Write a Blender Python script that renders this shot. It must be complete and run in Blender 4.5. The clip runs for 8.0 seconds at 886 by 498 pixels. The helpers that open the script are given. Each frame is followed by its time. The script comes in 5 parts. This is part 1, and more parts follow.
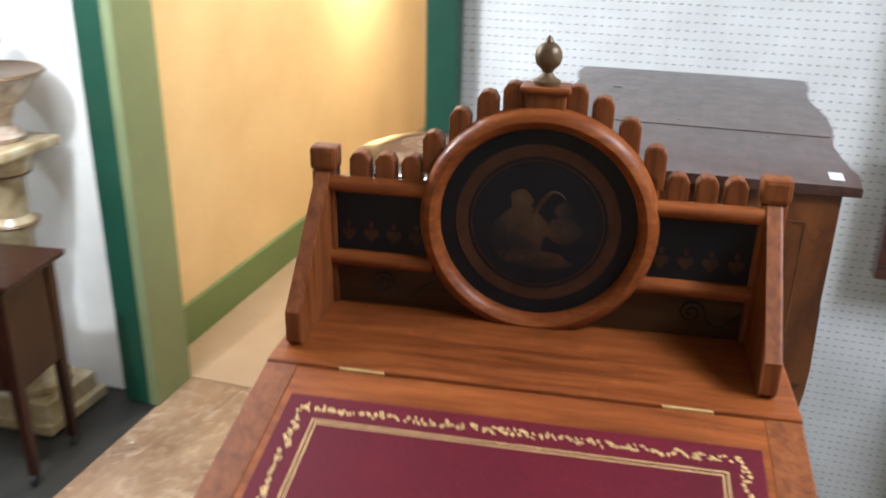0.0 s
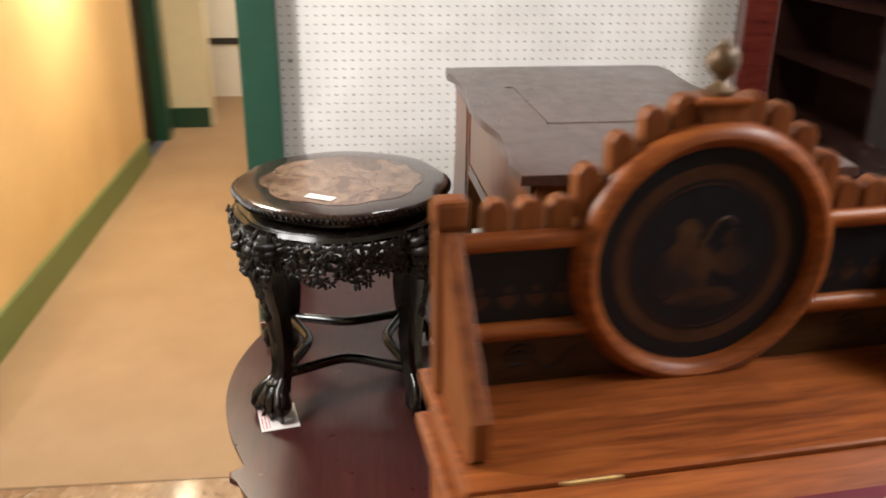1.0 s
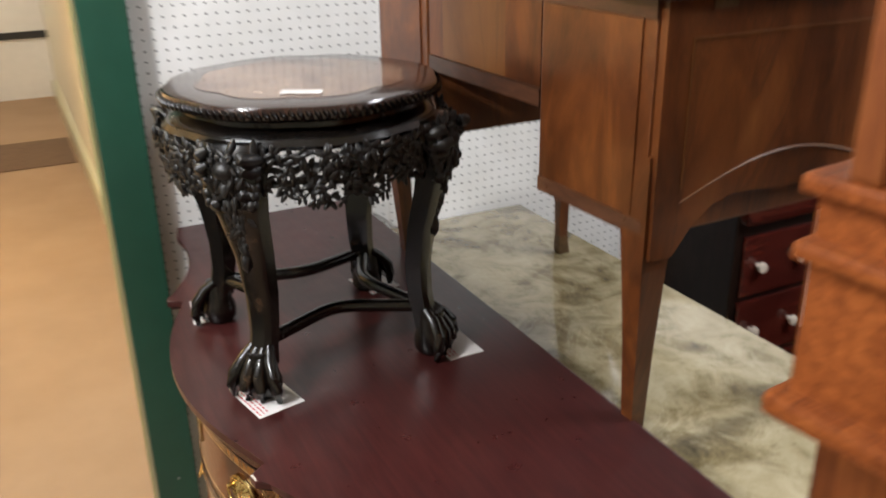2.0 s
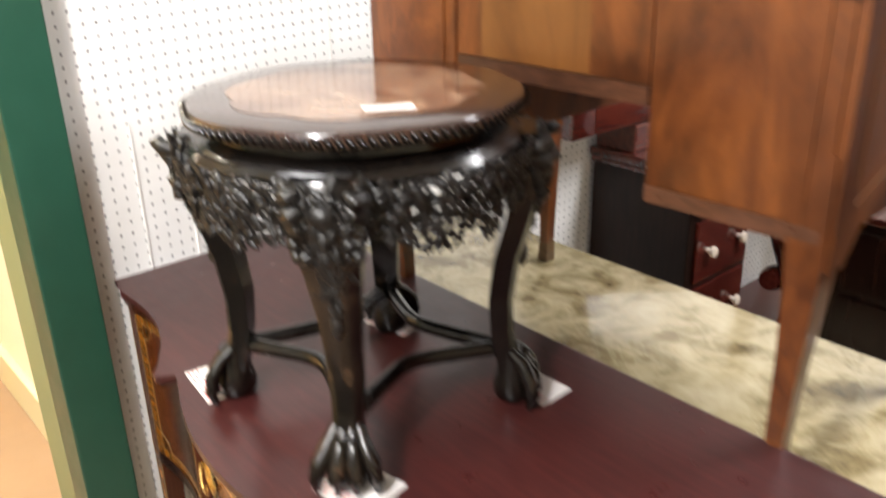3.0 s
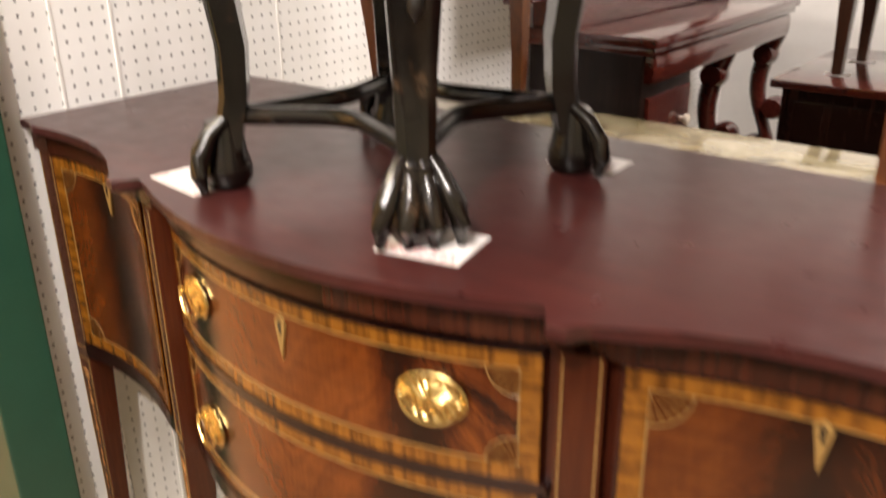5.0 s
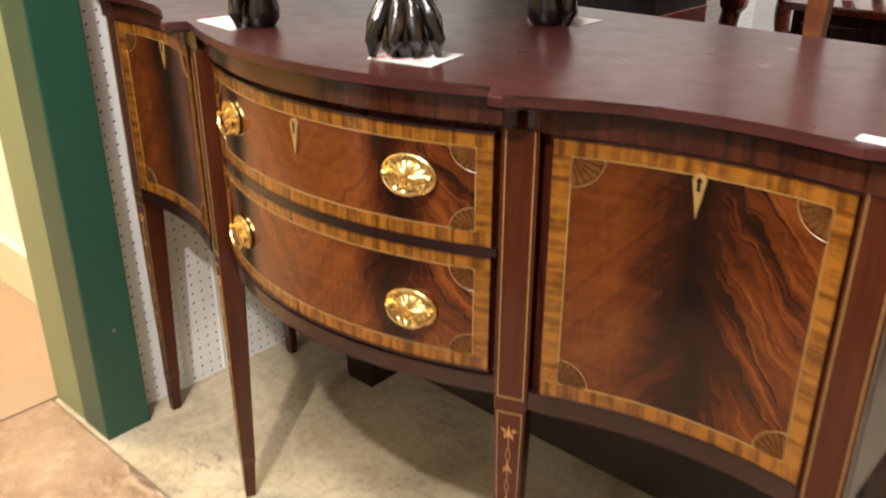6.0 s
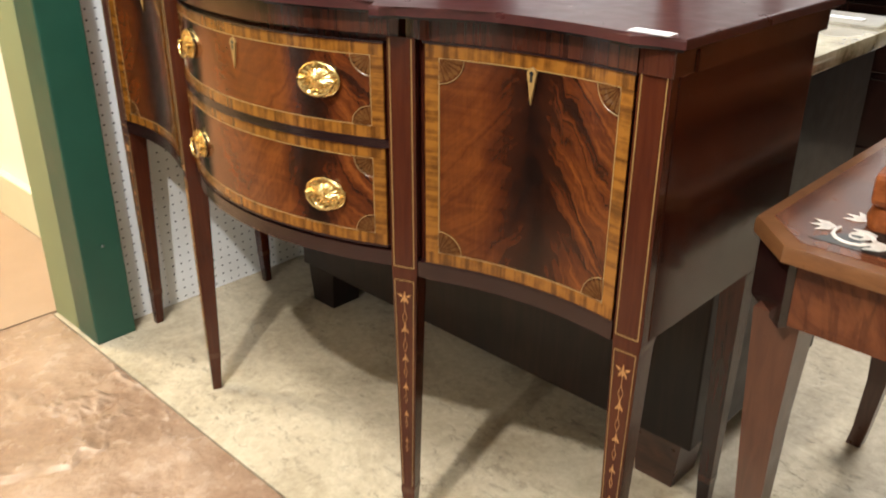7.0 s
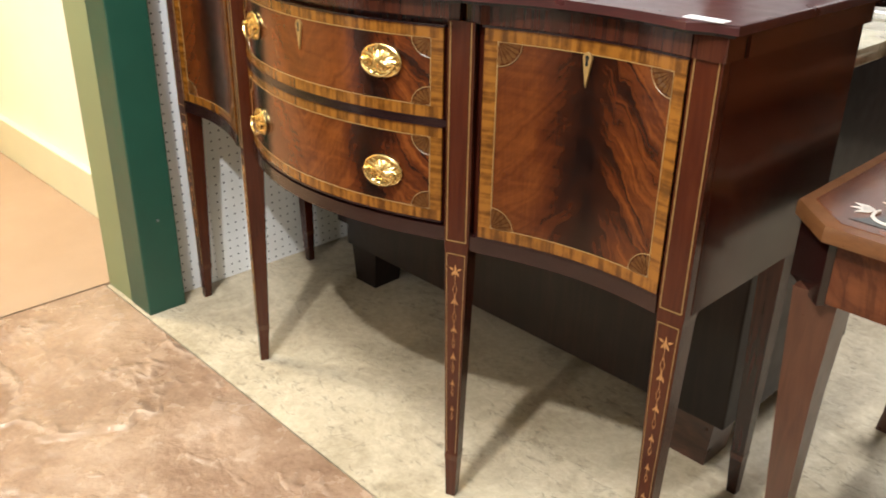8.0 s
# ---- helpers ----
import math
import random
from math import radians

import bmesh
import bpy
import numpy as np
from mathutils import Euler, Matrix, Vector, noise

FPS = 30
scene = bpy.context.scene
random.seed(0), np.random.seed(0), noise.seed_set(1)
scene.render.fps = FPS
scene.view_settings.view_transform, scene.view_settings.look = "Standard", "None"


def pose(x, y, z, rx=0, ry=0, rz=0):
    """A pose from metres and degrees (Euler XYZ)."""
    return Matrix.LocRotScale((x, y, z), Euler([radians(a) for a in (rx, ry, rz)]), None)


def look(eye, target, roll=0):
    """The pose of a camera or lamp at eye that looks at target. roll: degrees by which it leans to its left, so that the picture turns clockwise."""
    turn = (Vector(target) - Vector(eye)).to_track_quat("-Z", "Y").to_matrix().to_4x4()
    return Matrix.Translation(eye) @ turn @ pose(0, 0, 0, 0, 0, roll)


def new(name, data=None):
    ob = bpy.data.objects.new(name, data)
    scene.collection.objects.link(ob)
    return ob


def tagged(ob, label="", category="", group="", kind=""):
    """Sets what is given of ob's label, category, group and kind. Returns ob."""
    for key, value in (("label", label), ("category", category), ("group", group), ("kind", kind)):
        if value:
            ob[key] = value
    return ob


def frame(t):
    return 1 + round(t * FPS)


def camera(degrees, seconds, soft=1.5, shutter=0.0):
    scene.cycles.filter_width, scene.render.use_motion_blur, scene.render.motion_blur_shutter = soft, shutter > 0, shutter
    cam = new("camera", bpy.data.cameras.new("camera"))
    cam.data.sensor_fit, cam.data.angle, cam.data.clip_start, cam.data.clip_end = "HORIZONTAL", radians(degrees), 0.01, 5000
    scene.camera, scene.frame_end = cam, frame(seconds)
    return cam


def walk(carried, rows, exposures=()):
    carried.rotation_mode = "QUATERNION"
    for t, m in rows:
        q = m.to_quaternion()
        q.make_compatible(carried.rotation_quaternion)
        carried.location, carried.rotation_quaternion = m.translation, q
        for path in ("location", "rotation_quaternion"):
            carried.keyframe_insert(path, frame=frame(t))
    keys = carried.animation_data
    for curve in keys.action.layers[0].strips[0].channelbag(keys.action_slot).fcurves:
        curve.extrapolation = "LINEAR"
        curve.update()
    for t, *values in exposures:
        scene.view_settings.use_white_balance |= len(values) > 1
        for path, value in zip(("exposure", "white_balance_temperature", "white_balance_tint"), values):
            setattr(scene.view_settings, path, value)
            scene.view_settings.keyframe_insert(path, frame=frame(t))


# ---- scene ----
cam = camera(54.6, 8.0, soft=1.8, shutter=0.7)
PATH = [
    (0, (2.71, 0.714, 2.05), (0.938, 0.185, 1.288), 1.2),
    (0.5, (2.642, 0.486, 2.059), (0.803, 0.286, 1.298), 1.0),
    (1, (2.53, 0.17, 2.024), (0.687, 0.363, 1.27), 0.6),
    (1.5, (2.351, -0.147, 1.897), (0.589, 0.419, 1.139), -0.6),
    (1.7, (2.258, -0.207, 1.818), (0.527, 0.454, 1.065), -0.7),
    (2.8, (1.79, -0.518, 1.679), (0.372, 0.652, 0.892), -1.6),
    (3, (1.688, -0.537, 1.71), (0.289, 0.662, 0.932), -1.4),
    (3.5, (1.482, -0.544, 1.773), (0.117, 0.693, 0.994), -1.4),
    (4, (1.331, -0.543, 1.719), (0.051, 0.781, 0.94), -1.8),
    (4.5, (1.342, -0.576, 1.462), (0.134, 0.834, 0.721), -0.9),
    (5, (1.423, -0.658, 1.304), (0.27, 0.789, 0.544), -0.6),
    (5.2, (1.477, -0.696, 1.267), (0.333, 0.746, 0.485), -0.5),
    (6.3, (1.763, -0.845, 1.196), (0.518, 0.475, 0.356), 0.2),
    (6.5, (1.838, -0.858, 1.185), (0.587, 0.457, 0.344), 0.1),
    (7, (2.009, -0.906, 1.167), (0.752, 0.4, 0.321), 0.2),
    (7.5, (2.029, -0.991, 1.166), (0.766, 0.305, 0.314), 0.8),
    (8, (2.03, -0.993, 1.166), (0.738, 0.271, 0.309), 1.0),
]
EXPOSURES = [(0, -0.36, 5300, 8), (0.5, -0.50, 6400, 15), (1.0, -0.50, 6300, 14), (1.7, -0.72, 5800, 11), (2.8, 0.17, 6100, 13), (3.5, -0.03, 6000, 12), (4.0, -0.38, 6400, 15), (4.5, -0.08, 6600, 16), (5.0, 0.10, 6700, 17), (6.5, 0.2, 6000, 11), (8.0, 0.22, 5700, 9)]
walk(cam, [(t, look(eye, target, roll)) for t, eye, target, roll in PATH], EXPOSURES)

# ---------------------------------------------------------------- light
world = bpy.data.worlds.new("world")
scene.world = world
world.use_nodes = True
world.node_tree.nodes["Background"].inputs[0].default_value = (1.0, 0.93, 0.84, 1)
world.node_tree.nodes["Background"].inputs[1].default_value = 0.10


def area(name, eye, target, size_x, size_y, watts, colour):
    lamp = bpy.data.lights.new(name, "AREA")
    lamp.shape, lamp.size, lamp.size_y, lamp.energy, lamp.color = "RECTANGLE", size_x, size_y, watts, colour
    ob = new(name, lamp)
    ob.matrix_world = look(eye, target)
    return ob


def spot(name, eye, target, watts, colour, radius=0.06, cone=110):
    lamp = bpy.data.lights.new(name, "SPOT")
    lamp.energy, lamp.color, lamp.shadow_soft_size, lamp.spot_size, lamp.spot_blend = watts, colour, radius, radians(cone), 0.6
    ob = new(name, lamp)
    ob.matrix_world = look(eye, target)
    return ob


# fluorescent panels over the aisle and the booth, one halogen spot, warm lamps down the corridor
area("aisle_light", (1.0, -1.1, 2.93), (1.0, -1.1, 0), 1.2, 0.5, 63, (1.0, 0.97, 0.91))
area("booth_light", (1.9, 2.0, 2.93), (1.9, 2.0, 0), 1.2, 0.6, 84, (1.0, 0.97, 0.93))
spot("track_spot", (1.45, -1.42, 2.5), (0.6, -0.1, 0.5), 210, (1.0, 0.94, 0.84), 0.04, 140)
area("corridor_light", (-2.75, -1.15, 2.05), (-2.8, -1.53, 1.55), 0.22, 0.14, 46, (1.0, 0.85, 0.52))
area("corridor_ceiling_light", (-1.0, -0.7, 2.9), (-1.0, -0.7, 0), 0.5, 0.4, 64, (1.0, 0.90, 0.66))
area("far_corridor_light", (-5.6, -0.6, 2.6), (-5.6, -0.6, 0), 0.6, 0.4, 40, (1.0, 0.84, 0.64))
area("next_booth_light", (1.3, -2.9, 2.93), (1.1, -2.9, 0), 0.6, 0.5, 9, (0.96, 0.98, 1.0))
spot("booth_track_spot", (1.75, 1.55, 2.6), (1.75, 0.2, 0.1), 30, (1.0, 0.95, 0.86), 0.05, 95)
spot("booth_spot", (1.7, -3.0, 2.45), (0.2, -1.75, 1.0), 72, (1.0, 0.97, 0.92), 0.05, 80)


# ---------------------------------------------------------------- materials
class Nodes:
    """Small helper that wires one node material."""

    def __init__(self, name, rough=0.5, metal=0.0, coat=0.0):
        self.mat = bpy.data.materials.new(name)
        self.mat.use_nodes = True
        self.tree = self.mat.node_tree
        self.bsdf = self.tree.nodes["Principled BSDF"]
        self.bsdf.inputs["Roughness"].default_value = rough
        self.bsdf.inputs["Metallic"].default_value = metal
        self.bsdf.inputs["Coat Weight"].default_value = coat
        self.bsdf.inputs["Coat Roughness"].default_value = 0.12

    def node(self, kind, **given):
        n = self.tree.nodes.new(kind)
        for key, value in given.items():
            if key == "op":
                n.operation = value
            elif key == "blend":
                n.data_type, n.blend_type = "RGBA", value
            elif key == "bands":
                n.wave_type, n.bands_direction = "BANDS", value
        return n

    def link(self, a, b):
        self.tree.links.new(a, b)

    def put(self, socket, value):
        if hasattr(value, "is_output"):
            self.link(value, socket)
        else:
            socket.default_value = value

    def coords(self, scale=(1, 1, 1), turn=(0, 0, 0)):
        c, m = self.node("ShaderNodeTexCoord"), self.node("ShaderNodeMapping")
        self.link(c.outputs["Object"], m.inputs["Vector"])
        m.inputs["Scale"].default_value, m.inputs["Rotation"].default_value = scale, turn
        return m.outputs[0]

    def noise(self, vector, scale, detail=4, rough=0.55, distort=0.0):
        n = self.node("ShaderNodeTexNoise")
        self.link(vector, n.inputs["Vector"])
        for key, value in (("Scale", scale), ("Detail", detail), ("Roughness", rough), ("Distortion", distort)):
            n.inputs[key].default_value = value
        return n.outputs["Fac"]

    def math(self, op, a, b=0.0):
        n = self.node("ShaderNodeMath", op=op)
        self.put(n.inputs[0], a), self.put(n.inputs[1], b)
        return n.outputs[0]

    def ramp(self, fac, stops):
        n = self.node("ShaderNodeValToRGB")
        while len(n.color_ramp.elements) < len(stops):
            n.color_ramp.elements.new(0.5)
        for e, (pos, col) in zip(n.color_ramp.elements, stops):
            e.position, e.color = pos, (*col, 1)
        self.link(fac, n.inputs[0])
        return n.outputs[0]

    def mix(self, fac, a, b, blend="MIX"):
        n = self.node("ShaderNodeMix", blend=blend)
        self.put(n.inputs[0], fac)
        for socket, v in ((n.inputs[6], a), (n.inputs[7], b)):
            self.put(socket, v if hasattr(v, "is_output") else (*v, 1))
        return n.outputs[2]

    def base(self, colour):
        self.put(self.bsdf.inputs["Base Color"], colour if hasattr(colour, "is_output") else (*colour, 1))

    def rough(self, fac, low, high):
        n = self.node("ShaderNodeMapRange")
        self.link(fac, n.inputs[0])
        n.inputs[3].default_value, n.inputs[4].default_value = low, high
        self.link(n.outputs[0], self.bsdf.inputs["Roughness"])

    def bump(self, height, strength, distance=0.002):
        n = self.node("ShaderNodeBump")
        n.inputs["Strength"].default_value, n.inputs["Distance"].default_value = strength, distance
        self.link(height, n.inputs["Height"])
        self.link(n.outputs[0], self.bsdf.inputs["Normal"])


def wood(name, dark, mid, light, grain=(1, 14, 14), scale=9.0, rough=0.3, coat=0.0, wear=0.0, bump=0.08, spec=0.5):
    """Stained wood: long grain, broad colour drift, fine pores."""
    w = Nodes(name, rough, 0, coat)
    w.bsdf.inputs["Specular IOR Level"].default_value = spec
    v = w.coords(grain)
    g = w.noise(v, scale, 7, 0.62, 0.6)
    drift = w.noise(w.coords(), 3.2, 3, 0.5, 0.3)
    tone = w.math("ADD", w.math("MULTIPLY", g, 0.62), w.math("MULTIPLY", drift, 0.38))
    col = w.ramp(tone, [(0.34, dark), (0.5, mid), (0.66, light)])
    if wear:
        spots = w.noise(w.coords(), 24, 5, 0.62)
        worn = w.ramp(spots, [(0.60, (0, 0, 0)), (0.72, (1, 1, 1))])
        col = w.mix(w.math("MULTIPLY", worn, wear), col, tuple(min(1, c * 1.7 + k) for c, k in zip(light, (0.035, 0.018, 0.008))))
    w.base(col)
    w.rough(w.noise(w.coords(), 26, 4), max(0.03, rough - 0.09), rough + 0.12)
    w.bump(g, bump, 0.0012)
    return w.mat


def plain(name, colour, rough=0.5, metal=0.0, vary=0.12, scale=30, bump=0.1, coat=0.0):
    w = Nodes(name, rough, metal, coat)
    n = w.noise(w.coords(), scale, 5)
    big = w.noise(w.coords(), scale / 9, 3)
    tone = w.math("MULTIPLY", w.math("ADD", n, big), 0.5)
    w.base(w.ramp(tone, [(0.3, tuple(c * (1 - vary) for c in colour)), (0.7, tuple(min(1, c * (1 + vary)) for c in colour))]))
    w.rough(n, max(0.02, rough - 0.08), min(1, rough + 0.1))
    w.bump(n, bump, 0.001)
    return w.mat


def crotch(name, centre_x, spread, pair=0.0, gain=1.0):
    """Flame mahogany veneer: a ragged dark feather up the middle, calm waves on one side, curled streaks that fan out on the other."""
    w = Nodes(name, 0.16, 0, 0.15)
    w.bsdf.inputs["Specular IOR Level"].default_value = 0.4
    sep = w.node("ShaderNodeSeparateXYZ")
    w.link(w.coords(), sep.inputs[0])
    warp = w.math("SUBTRACT", w.noise(w.coords((1, 1, 0.6)), 5.0, 4, 0.55, 0.6), 0.5)
    rag = w.math("SUBTRACT", w.noise(w.coords((1, 1, 1.6)), 19.0, 4, 0.6, 0.5), 0.5)
    x = w.math("SUBTRACT", sep.outputs[0], centre_x)
    if pair:
        x = w.math("SUBTRACT", w.math("ABSOLUTE", x), pair)
    x = w.math("ADD", x, w.math("ADD", w.math("MULTIPLY", warp, 0.11), w.math("MULTIPLY", rag, 0.022)))
    away = w.math("ABSOLUTE", x)
    rise = w.math("ADD", sep.outputs[2], w.math("MULTIPLY", w.math("POWER", w.math("ADD", away, 0.001), 0.75), 0.9))
    rise = w.math("ADD", rise, w.math("MULTIPLY", rag, 0.010))
    comb = w.node("ShaderNodeCombineXYZ")
    w.link(w.math("MULTIPLY", x, 3.0), comb.inputs[0])
    w.link(w.math("MULTIPLY", rise, 20.0), comb.inputs[2])
    streak = w.math("SUBTRACT", w.noise(comb.outputs[0], 2.2, 6, 0.62, 0.9), 0.5)
    right = w.math("MINIMUM", w.math("MAXIMUM", w.math("MULTIPLY", x, 14.0), 0.30), 1.0)
    heart = w.math("MINIMUM", w.math("DIVIDE", away, spread), 1.0)
    tone = w.math("ADD", w.math("MULTIPLY", w.math("MULTIPLY", streak, right), 1.45), w.math("MULTIPLY", heart, 0.42))
    curl = w.math("SUBTRACT", w.noise(w.coords((1.0, 1.0, 4.5), (0, 0.25, 0)), 11, 4, 0.55, 1.2), 0.5)
    fine = w.noise(w.coords((40, 40, 3)), 6, 4)
    tone = w.math("ADD", w.math("ADD", tone, 0.22), w.math("ADD", w.math("MULTIPLY", w.math("SUBTRACT", fine, 0.5), 0.16), w.math("MULTIPLY", curl, 0.26)))
    stops = [(0.20, (0.0045, 0.0014, 0.0009)), (0.38, (0.019, 0.0042, 0.0013)), (0.58, (0.062, 0.0142, 0.0028)), (0.82, (0.130, 0.036, 0.0062))]
    w.base(w.ramp(tone, [(p, tuple(c * gain for c in col)) for p, col in stops]))
    w.rough(w.noise(w.coords(), 40, 3), 0.12, 0.26)
    w.bump(fine, 0.02, 0.001)
    return w.mat


def banding(name, dark, light, axis):
    """Cross-grained satinwood banding with a rippled figure."""
    w = Nodes(name, 0.22, 0, 0.3)
    scale = (1, 1, 95) if axis == "z" else (95, 95, 1)
    g = w.noise(w.coords(scale), 1.0, 3, 0.5, 0.2)
    f = w.noise(w.coords(), 60, 4)
    tone = w.math("ADD", w.math("MULTIPLY", g, 0.7), w.math("MULTIPLY", f, 0.3))
    w.base(w.ramp(tone, [(0.41, dark), (0.57, light)]))
    return w.mat


def pegboard_paint():
    """White painted hardboard with rows of small holes one inch apart."""
    w = Nodes("pegboard_white", 0.42)
    sep = w.node("ShaderNodeSeparateXYZ")
    w.link(w.coords(), sep.inputs[0])
    ds = []
    for k in (1, 2):
        f = w.math("FRACT", w.math("DIVIDE", w.math("ADD", sep.outputs[k], 10.16), 0.0254))
        ds.append(w.math("POWER", w.math("SUBTRACT", f, 0.5), 2.0))
    r = w.math("SQRT", w.math("ADD", ds[0], ds[1]))
    hole = w.math("LESS_THAN", r, 0.105)
    n = w.noise(w.coords(), 6, 4)
    paint = w.ramp(n, [(0.3, (0.74, 0.73, 0.70)), (0.7, (0.84, 0.83, 0.81))])
    w.base(w.mix(hole, paint, (0.05, 0.045, 0.04)))
    w.bump(w.math("SUBTRACT", w.math("MULTIPLY", w.noise(w.coords(), 160, 3), 0.15), hole), 0.5, 0.002)
    return w.mat


def stamped_floor():
    """Brown stamped concrete of the aisle: soft cleft slate relief, shelves and short ridges under a glossy sealer."""
    w = Nodes("stamped_concrete", 0.3, 0, 0.25)
    v = w.coords((1.0, 1.25, 1), (0, 0, 0.35))
    rel = w.noise(v, 2.2, 3, 0.5, 0.3)
    ridged = w.math("ABSOLUTE", w.math("SUBTRACT", w.noise(v, 2.1, 4, 0.55, 0.3), 0.5))
    crease = w.math("SUBTRACT", 1.0, w.math("MINIMUM", w.math("MULTIPLY", ridged, 26.0), 1.0))
    crease = w.math("MULTIPLY", crease, w.ramp(w.noise(v, 4.2, 3, 0.6), [(0.46, (0, 0, 0)), (0.58, (1, 1, 1))]))
    pits = w.noise(w.coords(), 16, 5, 0.6, 0.2)
    fine = w.noise(w.coords(), 90, 5, 0.65)
    blotch = w.noise(w.coords(), 2.6, 5, 0.6, 0.4)
    tone = w.math("ADD", w.math("ADD", w.math("MULTIPLY", rel, 0.30), w.math("MULTIPLY", fine, 0.16)), w.math("ADD", w.math("MULTIPLY", blotch, 0.34), w.math("MULTIPLY", pits, 0.20)))
    col = w.ramp(tone, [(0.37, (0.150, 0.084, 0.049)), (0.47, (0.235, 0.142, 0.085)), (0.56, (0.325, 0.212, 0.133)), (0.68, (0.46, 0.335, 0.235))])
    # creases mixed paler, the glossy highlights on the ridges put into the colour
    w.base(w.mix(w.math("MULTIPLY", crease, 0.35), col, (0.52, 0.38, 0.27)))
    w.rough(pits, 0.16, 0.36)
    high = w.math("ADD", w.math("ADD", w.math("MULTIPLY", rel, 0.60), w.math("MULTIPLY", crease, 0.10)), w.math("ADD", w.math("MULTIPLY", pits, 0.085), w.math("MULTIPLY", fine, 0.008)))
    w.bump(high, 1.0, 0.075)
    return w.mat


def pale_floor():
    """Pale beige textured concrete: soft mottling, short dark nicks, thin scratches in places."""
    w = Nodes("pale_concrete", 0.5)
    v = w.coords()
    a, b = w.noise(v, 4.5, 9, 0.68, 0.8), w.noise(v, 48, 6, 0.68, 0.5)
    nick = w.ramp(w.noise(w.coords((1, 2.6, 1), (0, 0, 0.5)), 26.0, 5, 0.66, 0.9), [(0.545, (0, 0, 0)), (0.64, (1, 1, 1))])
    where = w.ramp(w.noise(v, 5.5, 4, 0.6, 0.5), [(0.42, (0, 0, 0)), (0.60, (1, 1, 1))])
    ridged = w.math("ABSOLUTE", w.math("SUBTRACT", w.noise(w.coords((1, 1.2, 1), (0, 0, 0.2)), 3.2, 7, 0.6, 0.6), 0.5))
    line = w.math("MULTIPLY", w.math("SUBTRACT", 1.0, w.math("MINIMUM", w.math("MULTIPLY", ridged, 80.0), 1.0)), w.ramp(w.noise(v, 8.0, 3, 0.6), [(0.52, (0, 0, 0)), (0.62, (1, 1, 1))]))
    marks = w.math("MAXIMUM", w.math("MULTIPLY", nick, where), w.math("MULTIPLY", line, 0.75))
    tone = w.math("ADD", w.math("MULTIPLY", a, 0.6), w.math("MULTIPLY", b, 0.4))
    col = w.ramp(tone, [(0.34, (0.28, 0.222, 0.137)), (0.5, (0.44, 0.36, 0.238)), (0.66, (0.58, 0.495, 0.345))])
    w.base(w.mix(w.math("MULTIPLY", marks, 0.62), col, (0.13, 0.095, 0.052)))
    w.rough(b, 0.35, 0.6)
    w.bump(w.math("SUBTRACT", w.math("ADD", w.math("MULTIPLY", a, 0.8), w.math("MULTIPLY", b, 0.2)), w.math("MULTIPLY", marks, 0.15)), 0.6, 0.012)
    return w.mat


def carpet_floor():
    w = Nodes("corridor_carpet", 0.95)
    f, b = w.noise(w.coords(), 400, 3, 0.7), w.noise(w.coords(), 2.5, 5, 0.6)
    tone = w.math("ADD", w.math("MULTIPLY", f, 0.4), w.math("MULTIPLY", b, 0.6))
    w.base(w.ramp(tone, [(0.3, (0.315, 0.205, 0.118)), (0.7, (0.405, 0.275, 0.168))]))
    w.bump(f, 0.6, 0.004)
    return w.mat


def stone(name, stops, scale=7.0, distort=1.5, rough=0.12, veins=(0.9, 0.85, 0.7), vein=0.2, stretch=(1, 1, 1)):
    w = Nodes(name, rough, 0, 0.2)
    a = w.noise(w.coords(stretch), scale, 9, 0.66, distort)
    b = w.noise(w.coords(stretch, (0.3, 0.2, 0.6) if stretch == (1, 1, 1) else (0, 0, 0)), scale * 0.45, 6, 0.6, distort * 1.4)
    col = w.ramp(w.math("ADD", w.math("MULTIPLY", a, 0.6), w.math("MULTIPLY", b, 0.4)), stops)
    line = w.ramp(w.math("ABSOLUTE", w.math("SUBTRACT", b, 0.5)), [(0.0, (1, 1, 1)), (0.03, (0, 0, 0))])
    w.base(w.mix(w.math("MULTIPLY", line, vein), col, veins))
    w.rough(a, max(0.03, rough - 0.05), rough + 0.08)
    return w.mat


def yellow_wall():
    w = Nodes("corridor_wall_paint", 0.55)
    n, b = w.noise(w.coords(), 1.8, 5), w.noise(w.coords(), 60, 4)
    w.base(w.ramp(w.math("ADD", w.math("MULTIPLY", n, 0.75), w.math("MULTIPLY", b, 0.25)), [(0.3, (0.60, 0.40, 0.195)), (0.7, (0.75, 0.535, 0.285))]))
    w.bump(b, 0.15, 0.003)
    return w.mat


def tooled_leather():
    w = Nodes("red_leather", 0.6)
    w.bsdf.inputs["Specular IOR Level"].default_value = 0.2
    n = w.noise(w.coords(), 210, 4)
    b = w.noise(w.coords(), 7, 4)
    w.base(w.ramp(w.math("ADD", w.math("MULTIPLY", n, 0.4), w.math("MULTIPLY", b, 0.6)), [(0.3, (0.070, 0.0032, 0.0085)), (0.7, (0.125, 0.006, 0.0155))]))
    w.bump(n, 0.25, 0.001)
    return w.mat


